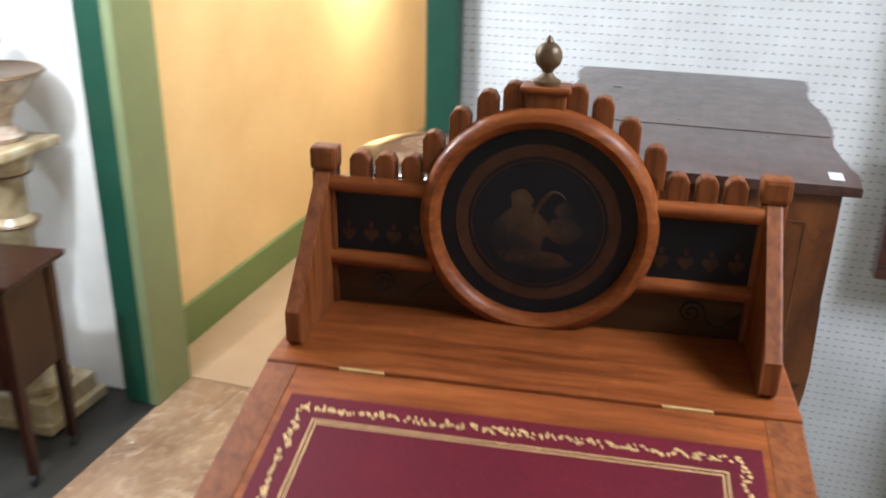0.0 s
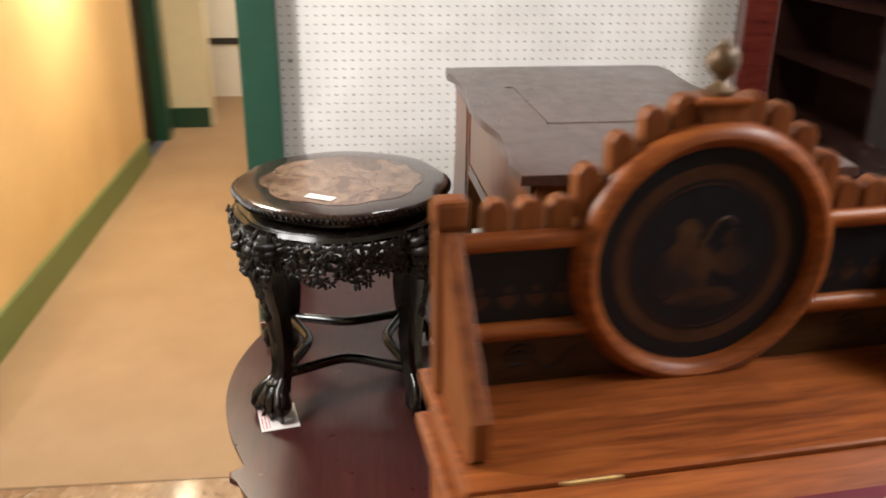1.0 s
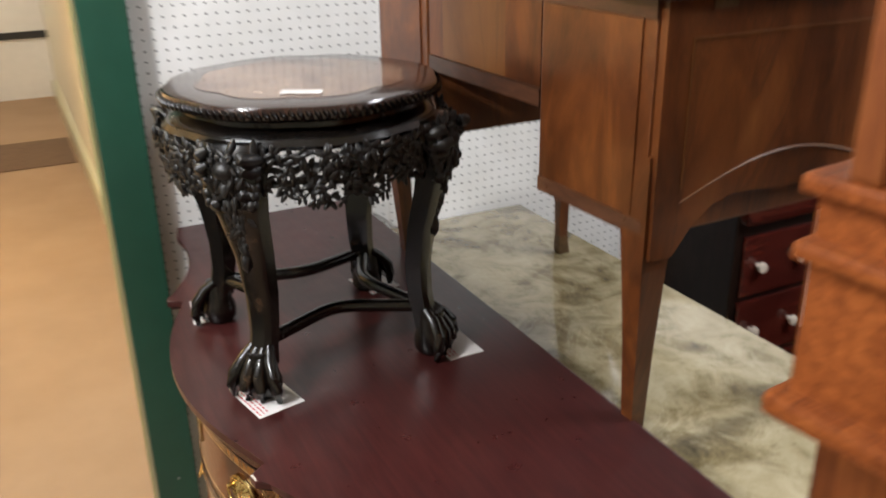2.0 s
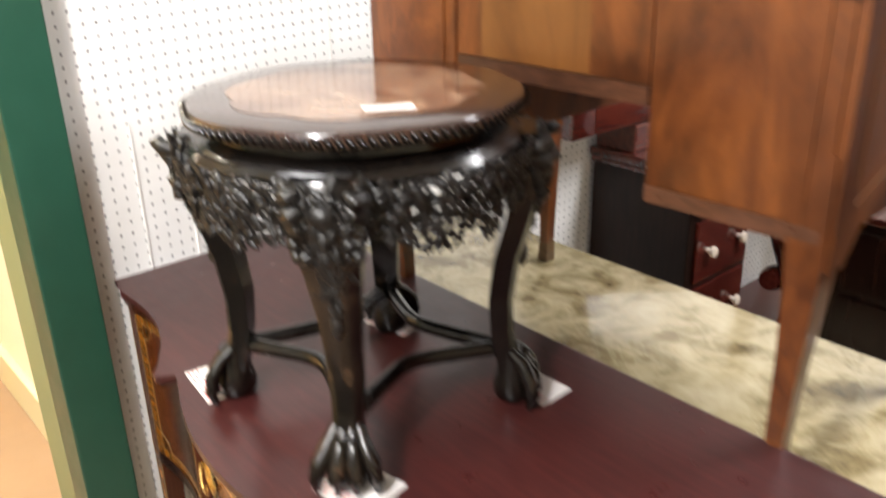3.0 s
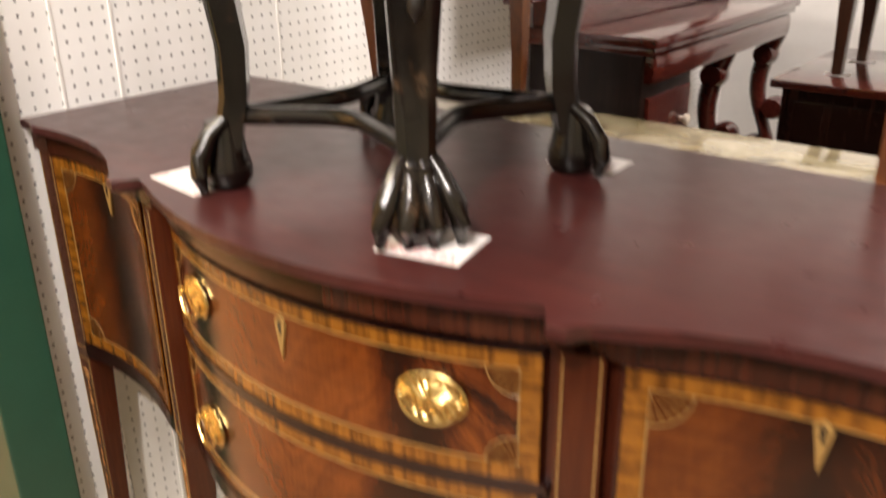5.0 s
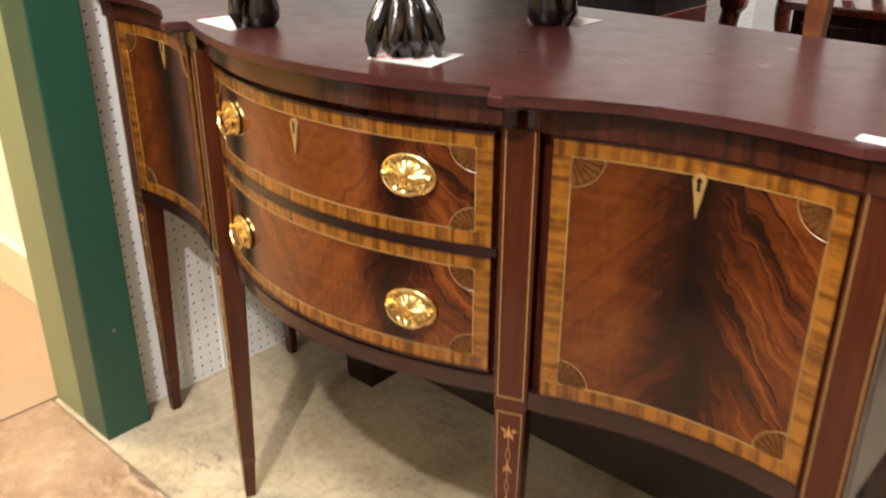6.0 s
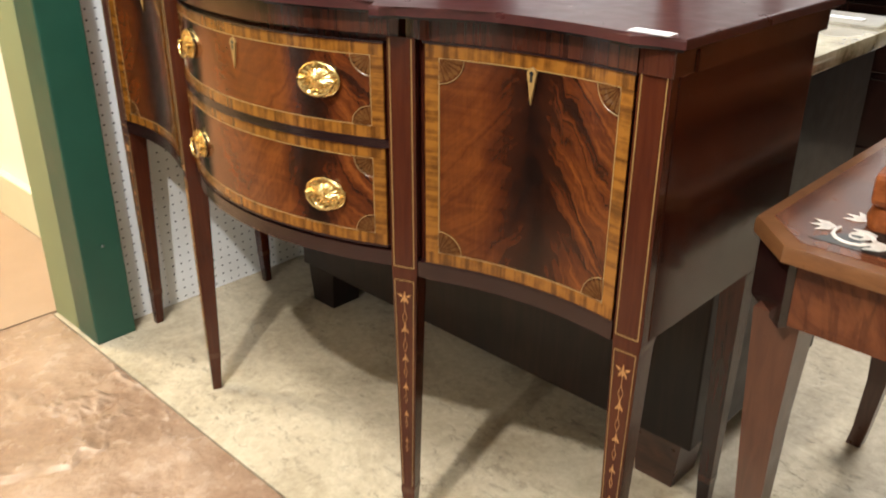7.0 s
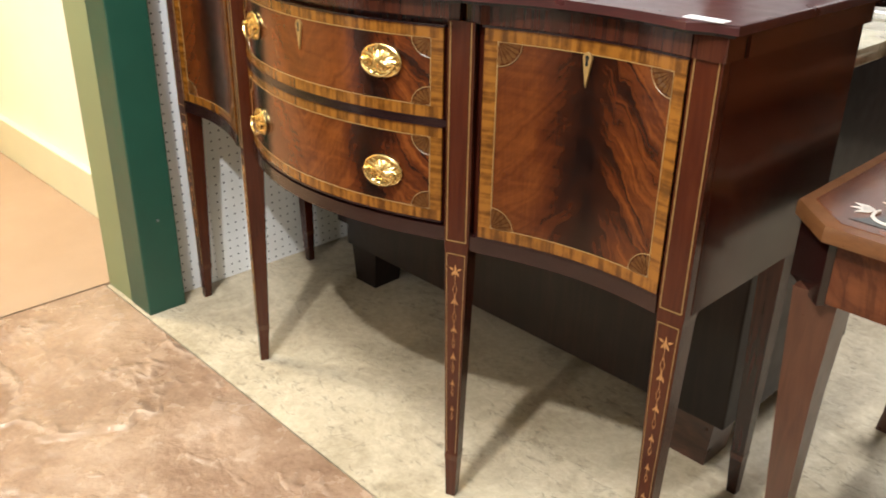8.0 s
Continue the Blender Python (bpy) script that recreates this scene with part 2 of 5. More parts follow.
MAHOG = wood("mahogany", (0.016, 0.0032, 0.0018), (0.034, 0.0068, 0.0032), (0.058, 0.0125, 0.0050), (14, 14, 1), 7, 0.20, 0.10, 0, 0.015, 0.38)
MAHOG_TOP = wood("mahogany_top", (0.025, 0.0058, 0.0056), (0.040, 0.0092, 0.0082), (0.060, 0.0145, 0.0122), (1, 12, 12), 9, 0.30, 0.06, 0, 0.004)
MAHOG_DARK = wood("mahogany_dark_edge", (0.0072, 0.0024, 0.0024), (0.0144, 0.0042, 0.0036), (0.024, 0.0072, 0.0054), (3, 3, 10), 10, 0.2, 0.3)
FRIEZE = wood("crossbanded_mahogany", (0.016, 0.004, 0.0024), (0.044, 0.0112, 0.0052), (0.08, 0.0232, 0.0096), (60, 60, 1), 1.5, 0.2, 0.3)
STILE = wood("red_mahogany", (0.030, 0.0058, 0.0022), (0.047, 0.0098, 0.0034), (0.066, 0.0155, 0.0050), (30, 30, 2), 4, 0.20, 0.10, 0, 0.05, 0.38)
SATIN_V = banding("satinwood_upright", (0.085, 0.028, 0.003), (0.22, 0.084, 0.0095), "z")
SATIN_H = banding("satinwood_level", (0.085, 0.028, 0.003), (0.22, 0.084, 0.0095), "x")
STRING = plain("boxwood_stringing", (0.243, 0.1432, 0.0434), 0.3)
CUFF = wood("cuff_mahogany", (0.045, 0.012, 0.005), (0.065, 0.019, 0.008), (0.085, 0.027, 0.011), (30, 30, 2), 4, 0.22, 0.2)
HUSK = plain("inlay_husk", (0.42, 0.20, 0.062), 0.3, 0, 0.3, 60)
FAN = wood("fan_inlay", (0.088, 0.03025, 0.0077), (0.165, 0.066, 0.0165), (0.231, 0.1045, 0.0275), (30, 30, 30), 3, 0.22, 0.3)
FLAME_DOOR = crotch("flame_veneer_door", 1.295, 0.085, 0.0, 1.1)
FLAME_DOOR_L = crotch("flame_veneer_left_door", 0.24, 0.09)
FLAME_DRAWER = crotch("flame_veneer_drawer", 0.762, 0.055, 0.165, 1.3)
BRASS = plain("polished_brass", (0.66, 0.48, 0.19), 0.24, 1.0, 0.1, 80, 0.15)
BLACK_WOOD = wood("ebonised_wood", (0.001755, 0.001365, 0.00117), (0.0040, 0.0029, 0.0023), (0.0105, 0.0070, 0.0046), (4, 4, 1), 22, 0.22, 0.15, 0.75, 0.15)
CARVED = plain("carved_ebonised_wood", (0.0068, 0.0056, 0.0048), 0.42, 0, 0.5, 120, 0.8)
ROUGE = stone("rouge_marble_inset", [(0.40, (0.055, 0.026, 0.016)), (0.47, (0.125, 0.067, 0.043)), (0.54, (0.20, 0.122, 0.080)), (0.62, (0.29, 0.195, 0.13))], 11, 0.9, 0.06, (0.34, 0.24, 0.15), 0.2)
ROSEWOOD = wood("stool_top_rim", (0.0154, 0.0077, 0.0056), (0.0294, 0.0154, 0.0112), (0.049, 0.0252, 0.0168), (6, 6, 1), 10, 0.12, 0.4, 0, 0.02)
WALNUT = stone("figured_walnut", [(0.36, (0.034, 0.0090, 0.0022)), (0.47, (0.096, 0.0275, 0.0058)), (0.56, (0.150, 0.046, 0.0092)), (0.68, (0.205, 0.072, 0.0150))], 4.5, 0.9, 0.32, (0.03, 0.009, 0.004), 0.35, (2.2, 2.2, 0.8))
WALNUT_LIGHT = stone("pale_walnut_veneer", [(0.36, (0.07225, 0.02465, 0.005525)), (0.5, (0.1232, 0.04675, 0.01063)), (0.66, (0.17, 0.07225, 0.017))], 5, 0.8, 0.32, (0.051, 0.017, 0.0051), 0.2, (1.87, 1.87, 0.68))
WALNUT_TOP = wood("desk_top_walnut", (0.031, 0.01178, 0.00868), (0.05208, 0.02232, 0.01674), (0.0775, 0.03596, 0.0279), (1.5, 12, 12), 6, 0.3, 0.25)
WALNUT_DARK = wood("dark_walnut", (0.03, 0.012, 0.006), (0.06, 0.024, 0.012), (0.10, 0.04, 0.02), (3, 3, 12), 8, 0.3, 0.2)
MARBLE = stone("green_gold_marble", [(0.35, (0.060, 0.048, 0.024)), (0.44, (0.18, 0.142, 0.070)), (0.52, (0.31, 0.26, 0.148)), (0.64, (0.43, 0.37, 0.235))], 11, 0.6, 0.05, (0.50, 0.45, 0.30), 0.2)
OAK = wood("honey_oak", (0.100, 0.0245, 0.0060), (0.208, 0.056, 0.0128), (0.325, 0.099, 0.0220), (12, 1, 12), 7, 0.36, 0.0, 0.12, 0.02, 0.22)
# same oak with upright grain, about a fifth darker than the level parts
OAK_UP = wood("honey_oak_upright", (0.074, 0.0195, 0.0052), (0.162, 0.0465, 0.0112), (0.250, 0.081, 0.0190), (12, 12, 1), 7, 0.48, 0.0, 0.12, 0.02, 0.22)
OAK_DARK = wood("dark_oak_panel", (0.024, 0.0115, 0.0042), (0.044, 0.0205, 0.0075), (0.070, 0.034, 0.013), (10, 1, 10), 8, 0.4)
BRASSY = plain("bronzed_finial", (0.132, 0.078, 0.036), 0.4, 0.3, 0.4, 60, 0.6)
PAINT_BLACK = plain("black_ground_paint", (0.0055, 0.006, 0.0085), 0.55, 0, 0.4, 50)
PAINT_OCHRE = plain("faded_ochre_paint", (0.050, 0.0195, 0.009), 0.55, 0, 0.6, 45)
PAINT_NAVY = plain("navy_ground_paint", (0.0062, 0.0075, 0.0120), 0.5, 0, 0.5, 40)
PICTURE = stone("worn_painting", [(0.42, (0.007, 0.008, 0.011)), (0.48, (0.013, 0.010, 0.010)), (0.54, (0.042, 0.019, 0.010)), (0.64, (0.075, 0.036, 0.018))], 15, 0.5, 0.45, (0.02, 0.015, 0.014), 0.3)
LEATHER = tooled_leather()
GILT = plain("gold_tooling", (0.62, 0.42, 0.17), 0.45, 0.35, 0.35, 260)
PEG = pegboard_paint()
WHITE = plain("white_paint", (0.78, 0.76, 0.72), 0.5, 0, 0.06, 12, 0.1)
PALE = plain("cream_paint", (0.72, 0.66, 0.50), 0.6, 0, 0.06, 8, 0.1)
CORRIDOR_CREAM = plain("corridor_cream_paint", (0.82, 0.79, 0.66), 0.6, 0, 0.05, 6, 0.1)
GREEN = plain("dark_green_paint", (0.0144, 0.0612, 0.03744), 0.34, 0, 0.16, 14, 0.15)
OLIVE = plain("olive_green_paint", (0.203, 0.235, 0.114), 0.5, 0, 0.10, 10, 0.1)
BASEGREEN = plain("baseboard_green_paint", (0.13, 0.18, 0.06), 0.45, 0, 0.12, 10, 0.1)
YELLOW = yellow_wall()
# carcass brown darkened so its colour carries the shade under the sideboard
CARCASS = wood("shade_dark_carcass", (0.006, 0.0024, 0.0016), (0.012, 0.0045, 0.0027), (0.021, 0.0080, 0.0045), (12, 12, 1), 5, 0.5, 0.2)


def dull(mat, level):
    """Old, dry paint and polish that hardly shine."""
    for n in mat.node_tree.nodes:
        if n.type == "BSDF_PRINCIPLED":
            n.inputs["Specular IOR Level"].default_value = level


for m in (PAINT_BLACK, PAINT_NAVY, PAINT_OCHRE, PICTURE, OAK_DARK):
    dull(m, 0.28)
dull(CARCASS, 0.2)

SKIRTING = plain("pale_skirting_paint", (0.62, 0.61, 0.42), 0.5, 0, 0.06, 8, 0.1)
STAMPED, CONCRETE, CARPET = stamped_floor(), pale_floor(), carpet_floor()
GREY_FLOOR = plain("grey_floor_paint", (0.020, 0.0175, 0.014), 0.5, 0, 0.3, 9, 0.2)
CEILING = plain("ceiling_tile", (0.72, 0.70, 0.66), 0.8, 0, 0.05, 40, 0.3)
PAPER = plain("white_card", (0.66, 0.63, 0.61), 0.6, 0, 0.05, 30, 0.05)
RED_INK = plain("red_ink", (0.45, 0.05, 0.06), 0.6)
GREY_INK = plain("grey_ink", (0.25, 0.25, 0.26), 0.6)
BURL = stone("burl_veneer", [(0.34, (0.027, 0.0078, 0.0042)), (0.48, (0.084, 0.024, 0.009)), (0.62, (0.15, 0.048, 0.0156)), (0.78, (0.204, 0.075, 0.024))], 9, 1.4, 0.2, (0.03, 0.009, 0.0048), 0.4)
TABLE_EDGE = wood("golden_edge_wood", (0.095, 0.034, 0.0105), (0.135, 0.053, 0.0165), (0.175, 0.075, 0.025), (4, 4, 12), 6, 0.3, 0.2)
dull(BURL, 0.28)
LEG_BROWN = wood("brown_leg_wood", (0.044, 0.0150, 0.0070), (0.067, 0.0240, 0.0115), (0.092, 0.0355, 0.0170), (14, 14, 1), 6, 0.3, 0.25)
PEARL = plain("pale_pearl_inlay", (0.68, 0.60, 0.50), 0.18, 0.0, 0.2, 40)
EBONY_PANEL = plain("dark_inlay_ground", (0.012, 0.014, 0.012), 0.15, 0, 0.3, 30, 0.05, 0.3)
dull(EBONY_PANEL, 0.25)
CABINET = wood("dark_cabinet_wood", (0.0072, 0.00288, 0.00216), (0.01512, 0.00576, 0.00396), (0.027, 0.0108, 0.0072), (12, 12, 1), 5, 0.22, 0.3)
dull(CABINET, 0.25)
BLACK_BASE = plain("black_lacquer", (0.008, 0.008, 0.009), 0.25, 0, 0.3, 20, 0.1)
RED_MAHOG = wood("polished_red_mahogany", (0.0341, 0.00558, 0.00434), (0.0682, 0.01116, 0.00744), (0.1054, 0.02108, 0.0124), (10, 1, 10), 6, 0.12, 0.5)
ONYX = stone("cream_onyx", [(0.3, (0.22, 0.15, 0.07)), (0.48, (0.42, 0.33, 0.19)), (0.62, (0.58, 0.51, 0.36)), (0.8, (0.66, 0.62, 0.50))], 5, 1.8, 0.15, (0.45, 0.3, 0.14), 0.4)
IVORY = stone("painted_porcelain", [(0.36, (0.25, 0.14, 0.09)), (0.5, (0.55, 0.45, 0.35)), (0.66, (0.68, 0.61, 0.50))], 7, 1.0, 0.15, (0.35, 0.16, 0.10), 0.35)
DARK_RED = wood("dark_red_table_wood", (0.011, 0.0025, 0.0012), (0.024, 0.0055, 0.0022), (0.042, 0.0105, 0.0038), (10, 10, 1), 6, 0.34, 0.2)
dull(DARK_RED, 0.3)
RUBBER = plain("black_caster", (0.02, 0.02, 0.02), 0.5)
CREAM = plain("cream_upholstery", (0.55, 0.50, 0.38), 0.9, 0, 0.1, 60)
STEEL = plain("brushed_steel", (0.35, 0.35, 0.34), 0.35, 1.0)
LIGHT_GLASS = Nodes("lamp_diffuser")
LIGHT_GLASS.base((0.9, 0.88, 0.84))
LIGHT_GLASS.bsdf.inputs["Emission Color"].default_value = (1, 0.94, 0.84, 1)
LIGHT_GLASS.bsdf.inputs["Emission Strength"].default_value = 2.5
LIGHT_GLASS = LIGHT_GLASS.mat
MIRROR = Nodes("mirror_silver", 0.02, 1.0)
MIRROR.base((0.86, 0.86, 0.86))
MIRROR = MIRROR.mat


# ---------------------------------------------------------------- building blocks
def thing(name, m, label, category, group="", kind=""):
    ob = new(name)
    ob.empty_display_size = 0.1
    ob.matrix_world = m
    return tagged(ob, label, category, group, kind)


def part(name, bm, material, parent=None, label="", smooth=False, crease=38):
    """Links a bmesh as one mesh object under a thing or a part."""
    bmesh.ops.recalc_face_normals(bm, faces=bm.faces)
    me = bpy.data.meshes.new(name)
    bm.to_mesh(me)
    bm.free()
    me.materials.append(material)
    if smooth:
        me.shade_smooth()
        me.set_sharp_from_angle(angle=radians(crease))
    ob = new(name, me)
    ob.parent = parent
    return tagged(ob, label)


def box(x0, x1, y0, y1, z0, z1, bevel=0.0, bm=None, m=None):
    own = bmesh.new()
    bmesh.ops.create_cube(own, size=1)
    for v in own.verts:
        v.co = Vector((x0 + (v.co.x + 0.5) * (x1 - x0), y0 + (v.co.y + 0.5) * (y1 - y0), z0 + (v.co.z + 0.5) * (z1 - z0)))
    if bevel:
        bmesh.ops.bevel(own, geom=own.edges[:], offset=bevel, segments=2, affect="EDGES", profile=0.6)
    return merge(bm, own, m)


def merge(bm, own, m=None):
    if m is not None:
        bmesh.ops.transform(own, matrix=m, verts=own.verts)
    if bm is None:
        return own
    me = bpy.data.meshes.new("temporary")
    own.to_mesh(me)
    own.free()
    bm.from_mesh(me)
    bpy.data.meshes.remove(me)
    return bm


def prism(poly, z0, z1, bm=None, m=None, bevel=0.0):
    """A flat outline in x and y, raised from z0 to z1."""
    own = bmesh.new()
    low = [own.verts.new((x, y, z0)) for x, y in poly]
    high = [own.verts.new((x, y, z1)) for x, y in poly]
    own.faces.new(low[::-1])
    top = own.faces.new(high)
    n = len(poly)
    for i in range(n):
        own.faces.new((low[i], low[(i + 1) % n], high[(i + 1) % n], high[i]))
    if bevel:
        bmesh.ops.bevel(own, geom=list(top.edges), offset=bevel, segments=2, affect="EDGES", profile=0.6)
    return merge(bm, own, m)


def lathe(profile, seg=32, bm=None, m=None, lobes=0, depth=0.0):
    """A turned form from (radius, height) pairs; lobes scallop its plan."""
    own = bmesh.new()
    rings = []
    for r, z in profile:
        ring = []
        for i in range(seg):
            a = 2 * math.pi * i / seg
            rr = r * (1 + depth * (abs(math.cos(lobes * a / 2)) - 0.6)) if lobes else r
            ring.append(own.verts.new((rr * math.cos(a), rr * math.sin(a), z)))
        rings.append(ring)
    for a, b in zip(rings, rings[1:]):
        for i in range(seg):
            own.faces.new((a[i], a[(i + 1) % seg], b[(i + 1) % seg], b[i]))
    own.faces.new(rings[0][::-1])
    own.faces.new(rings[-1])
    return merge(bm, own, m)


def tube(points, radii, seg=10, bm=None, m=None, flat=1.0):
    """A rod along points; radii one number or one per point; flat squeezes it sideways."""
    own = bmesh.new()
    pts = [Vector(p) for p in points]
    rs = radii if isinstance(radii, (list, tuple)) else [radii] * len(pts)
    rings = []
    for i, (p, r) in enumerate(zip(pts, rs)):
        way = (pts[min(i + 1, len(pts) - 1)] - pts[max(i - 1, 0)]).normalized()
        side = way.cross(Vector((0, 0, 1)))
        side = side.normalized() if side.length > 1e-4 else Vector((1, 0, 0))
        up = side.cross(way)
        rings.append([own.verts.new(p + (side * math.cos(a) * flat + up * math.sin(a)) * r) for a in (2 * math.pi * k / seg for k in range(seg))])
    for a, b in zip(rings, rings[1:]):
        for i in range(seg):
            own.faces.new((a[i], a[(i + 1) % seg], b[(i + 1) % seg], b[i]))
    own.faces.new(rings[0][::-1])
    own.faces.new(rings[-1])
    return merge(bm, own, m)


def loft(sections, bm=None, m=None):
    """Skin through square-ish sections, each a list of points in order."""
    own = bmesh.new()
    rings = [[own.verts.new(p) for p in s] for s in sections]
    n = len(rings[0])
    for a, b in zip(rings, rings[1:]):
        for i in range(n):
            own.faces.new((a[i], a[(i + 1) % n], b[(i + 1) % n], b[i]))
    own.faces.new(rings[0][::-1])
    own.faces.new(rings[-1])
    return merge(bm, own, m)


def square(x, y, z, half, half_y=None):
    hy = half if half_y is None else half_y
    return [(x - half, y - hy, z), (x + half, y - hy, z), (x + half, y + hy, z), (x - half, y + hy, z)]


def blob(x, y, z, r, bm, squash=(1, 1, 1), sub=1):
    own = bmesh.new()
    bmesh.ops.create_icosphere(own, subdivisions=sub, radius=r)
    bmesh.ops.transform(own, matrix=Matrix.Translation((x, y, z)) @ Matrix.Diagonal((*squash, 1)), verts=own.verts)
    return merge(bm, own)


def front_strip(f, x0, x1, z0, z1, proud, thick=0.004, steps=14, bm=None, z_low=None):
    """A sheet that follows the front curve y = f(x), its face standing proud of it."""
    own = bmesh.new()
    grid = []
    for i in range(steps + 1):
        x = x0 + (x1 - x0) * i / steps
        y = f(x) - proud
        grid.append([own.verts.new(c) for c in ((x, y, z0), (x, y, z1), (x, y + thick, z1), (x, y + thick, z0))])
    for a, b in zip(grid, grid[1:]):
        for i in range(4):
            own.faces.new((a[i], b[i], b[(i + 1) % 4], a[(i + 1) % 4]))
    own.faces.new(grid[0])
    own.faces.new(grid[-1][::-1])
    return merge(bm, own)


# ---------------------------------------------------------------- the place
def slab(name, x0, x1, y0, y1, z0, z1, material, label, category, parent=None):
    ob = part(name, box(x0, x1, y0, y1, z0, z1), material)
    return tagged(ob, label, category, kind="structure")


slab("floor", -0.20, 4.2, -0.16, 3.4, -0.10, 0.0, CONCRETE, "pale grey-beige textured concrete booth floor", "floor")
slab("pavement", -0.20, 4.2, -1.345, -0.166, -0.10, 0.003, STAMPED, "brown stamped concrete aisle with glossy cleft surface", "floor")
slab("carpet", -7.2, -0.204, -1.53, 0.1, -0.10, 0.006, CARPET, "beige carpet running down the corridor", "carpet")
slab("floor_far", -0.06, 4.2, -3.6, -1.349, -0.10, -0.004, GREY_FLOOR, "dark grey floor of the neighbouring booth", "floor")
slab("ceiling", -7.2, 4.2, -3.6, 3.4, 3.0, 3.1, CEILING, "off-white ceiling over the shop", "ceiling")

# pegboard wall at the end of the sideboard, with its seams
wall = slab("wall_pegboard", -0.20, -0.012, -0.046, 3.2, 0.0, 3.0, PEG, "white pegboard partition wall with rows of small holes", "wall")
for y, top in ((0.59, 3.0), (1.80, 3.0)):
    part("seam", box(-0.0125, -0.0105, y - 0.002, y + 0.002, 0.0, top), WHITE, wall)
for y in (0.092, 0.203):
    part("batten", box(-0.0125, -0.0095, y - 0.003, y + 0.003, 0.0, 1.28, 0.001), WHITE, wall)
part("nail", lathe([(0.006, 0), (0.006, 0.004), (0.003, 0.007)], 10, m=Matrix.Translation((-0.012, -0.014, 1.588)) @ pose(0, 0, 0, 0, 90, 0)), STEEL, wall)

post = thing("post", pose(0, 0, 0), "dark green painted timber door post with olive jamb", "post", kind="structure")
part("casing", box(-0.06, 0.049, -0.152, -0.046, 0, 3.0, 0.004), GREEN, post)
part("jamb", box(-0.204, -0.0605, -0.150, -0.050, 0, 3.0, 0.003), OLIVE, post, "olive green jamb")
part("nail", lathe([(0.004, 0), (0.004, 0.002), (0.001, 0.004)], 8, m=Matrix.Translation((0.049, -0.095, 0.265)) @ pose(0, 0, 0, 0, 90, 0)), STEEL, post)

post = thing("post", pose(0, 0, 0), "dark green door post with olive jamb at corridor mouth", "post", kind="structure")
part("casing", box(-0.02, 0.049, -1.50, -1.38, 0, 3.0, 0.004), GREEN, post)
part("jamb", box(-0.20, 0.049, -1.379, -1.335, 0, 3.0, 0.003), OLIVE, post, "olive green jamb")

slab("wall_booth", -0.20, -0.02, -3.6, -1.51, 0, 3.0, WHITE, "white painted wall of the neighbouring booth", "wall")
slab("wall_corridor", -4.45, -0.204, -1.72, -1.53, 0, 3.0, YELLOW, "warm yellow plaster corridor wall", "wall")
tagged(part("baseboard", box(-4.45, -0.204, -1.529, -1.505, 0.006, 0.205, 0.004), BASEGREEN), "green painted baseboard along the corridor", "baseboard", kind="structure")
slab("wall_corridor_right", -7.0, -0.204, 0.05, 0.2, 0, 3.0, CORRIDOR_CREAM, "cream painted wall on the corridor's other side", "wall")
tagged(part("baseboard", box(-7.0, -0.204, 0.022, 0.0495, 0.006, 0.165, 0.004), SKIRTING), "pale olive baseboard on the cream wall", "baseboard", kind="structure")
# dark doorway and green frame further down
doorway = thing("door_1", pose(0, 0, 0), "dark open doorway with green frame in the corridor", "doorway", kind="structure")
part("door_leaf", box(-5.15, -4.45, -1.65, -1.61, 0.006, 2.2, 0.003), DARK_RED, doorway, "dark brown door")
part("door_frame", box(-5.33, -5.15, -1.67, -1.49, 0.006, 3.0, 0.004), GREEN, doorway, "green painted frame")
slab("wall_far_return", -5.90, -5.65, -1.72, -1.19, 0, 3.0, PALE, "pale pinkish wall at the corridor's end", "wall")
tagged(part("baseboard", box(-5.649, -5.62, -1.70, -1.195, 0.006, 0.19, 0.004), GREEN), "dark green baseboard on the end wall", "baseboard", kind="structure")
slab("wall_end", -7.2, -7.0, -2.0, 0.3, 0, 3.0, WHITE, "white wall closing the corridor", "wall")
tagged(part("trim", box(-6.999, -6.98, -1.84, 0.2, 0.57, 0.635, 0.003), RUBBER), "thin black rail on the end wall", "rail", kind="structure")
slab("wall_far_left", -7.0, -5.33, -2.0, -1.721, 0, 3.0, PALE, "cream corridor side wall", "wall")
tagged(part("doormat", box(-5.2, -4.4, -0.62, 0.0, 0.0065, 0.014, 0.003), plain("brown_mat", (0.15, 0.09, 0.05), 0.95, 0, 0.2, 200)), "flat brown doormat on the corridor carpet", "doormat")

# walls that close the shop
slab("wall_back", -0.20, 4.2, 3.2, 3.4, 0, 3.0, WHITE, "white painted back wall of the booth", "wall")
slab("wall_east", 4.2, 4.4, -3.6, 3.4, 0, 3.0, PALE, "cream painted shop wall", "wall")
slab("wall_south", -0.2, 4.2, -3.8, -3.6, 0, 3.0, PALE, "cream painted shop wall", "wall")


# ---------------------------------------------------------------- sideboard
SB_W, SB_D, SB_H = 1.524, 0.475, 0.97
MID = SB_W / 2


def bow(x):
    """Front of the drawers: a shallow bow between the middle legs."""
    u = (x - MID) / 0.30
    return -0.112 + 0.072 * u * u


def hollow(x):
    """Front of the doors: a hollow curve from the middle leg back to the corner leg."""
    s = abs(x - MID)
    u = min(1, max(0, (s - 0.374) / 0.319))
    return -0.036 + 0.048 * u + 0.024 * 4 * u * (1 - u)


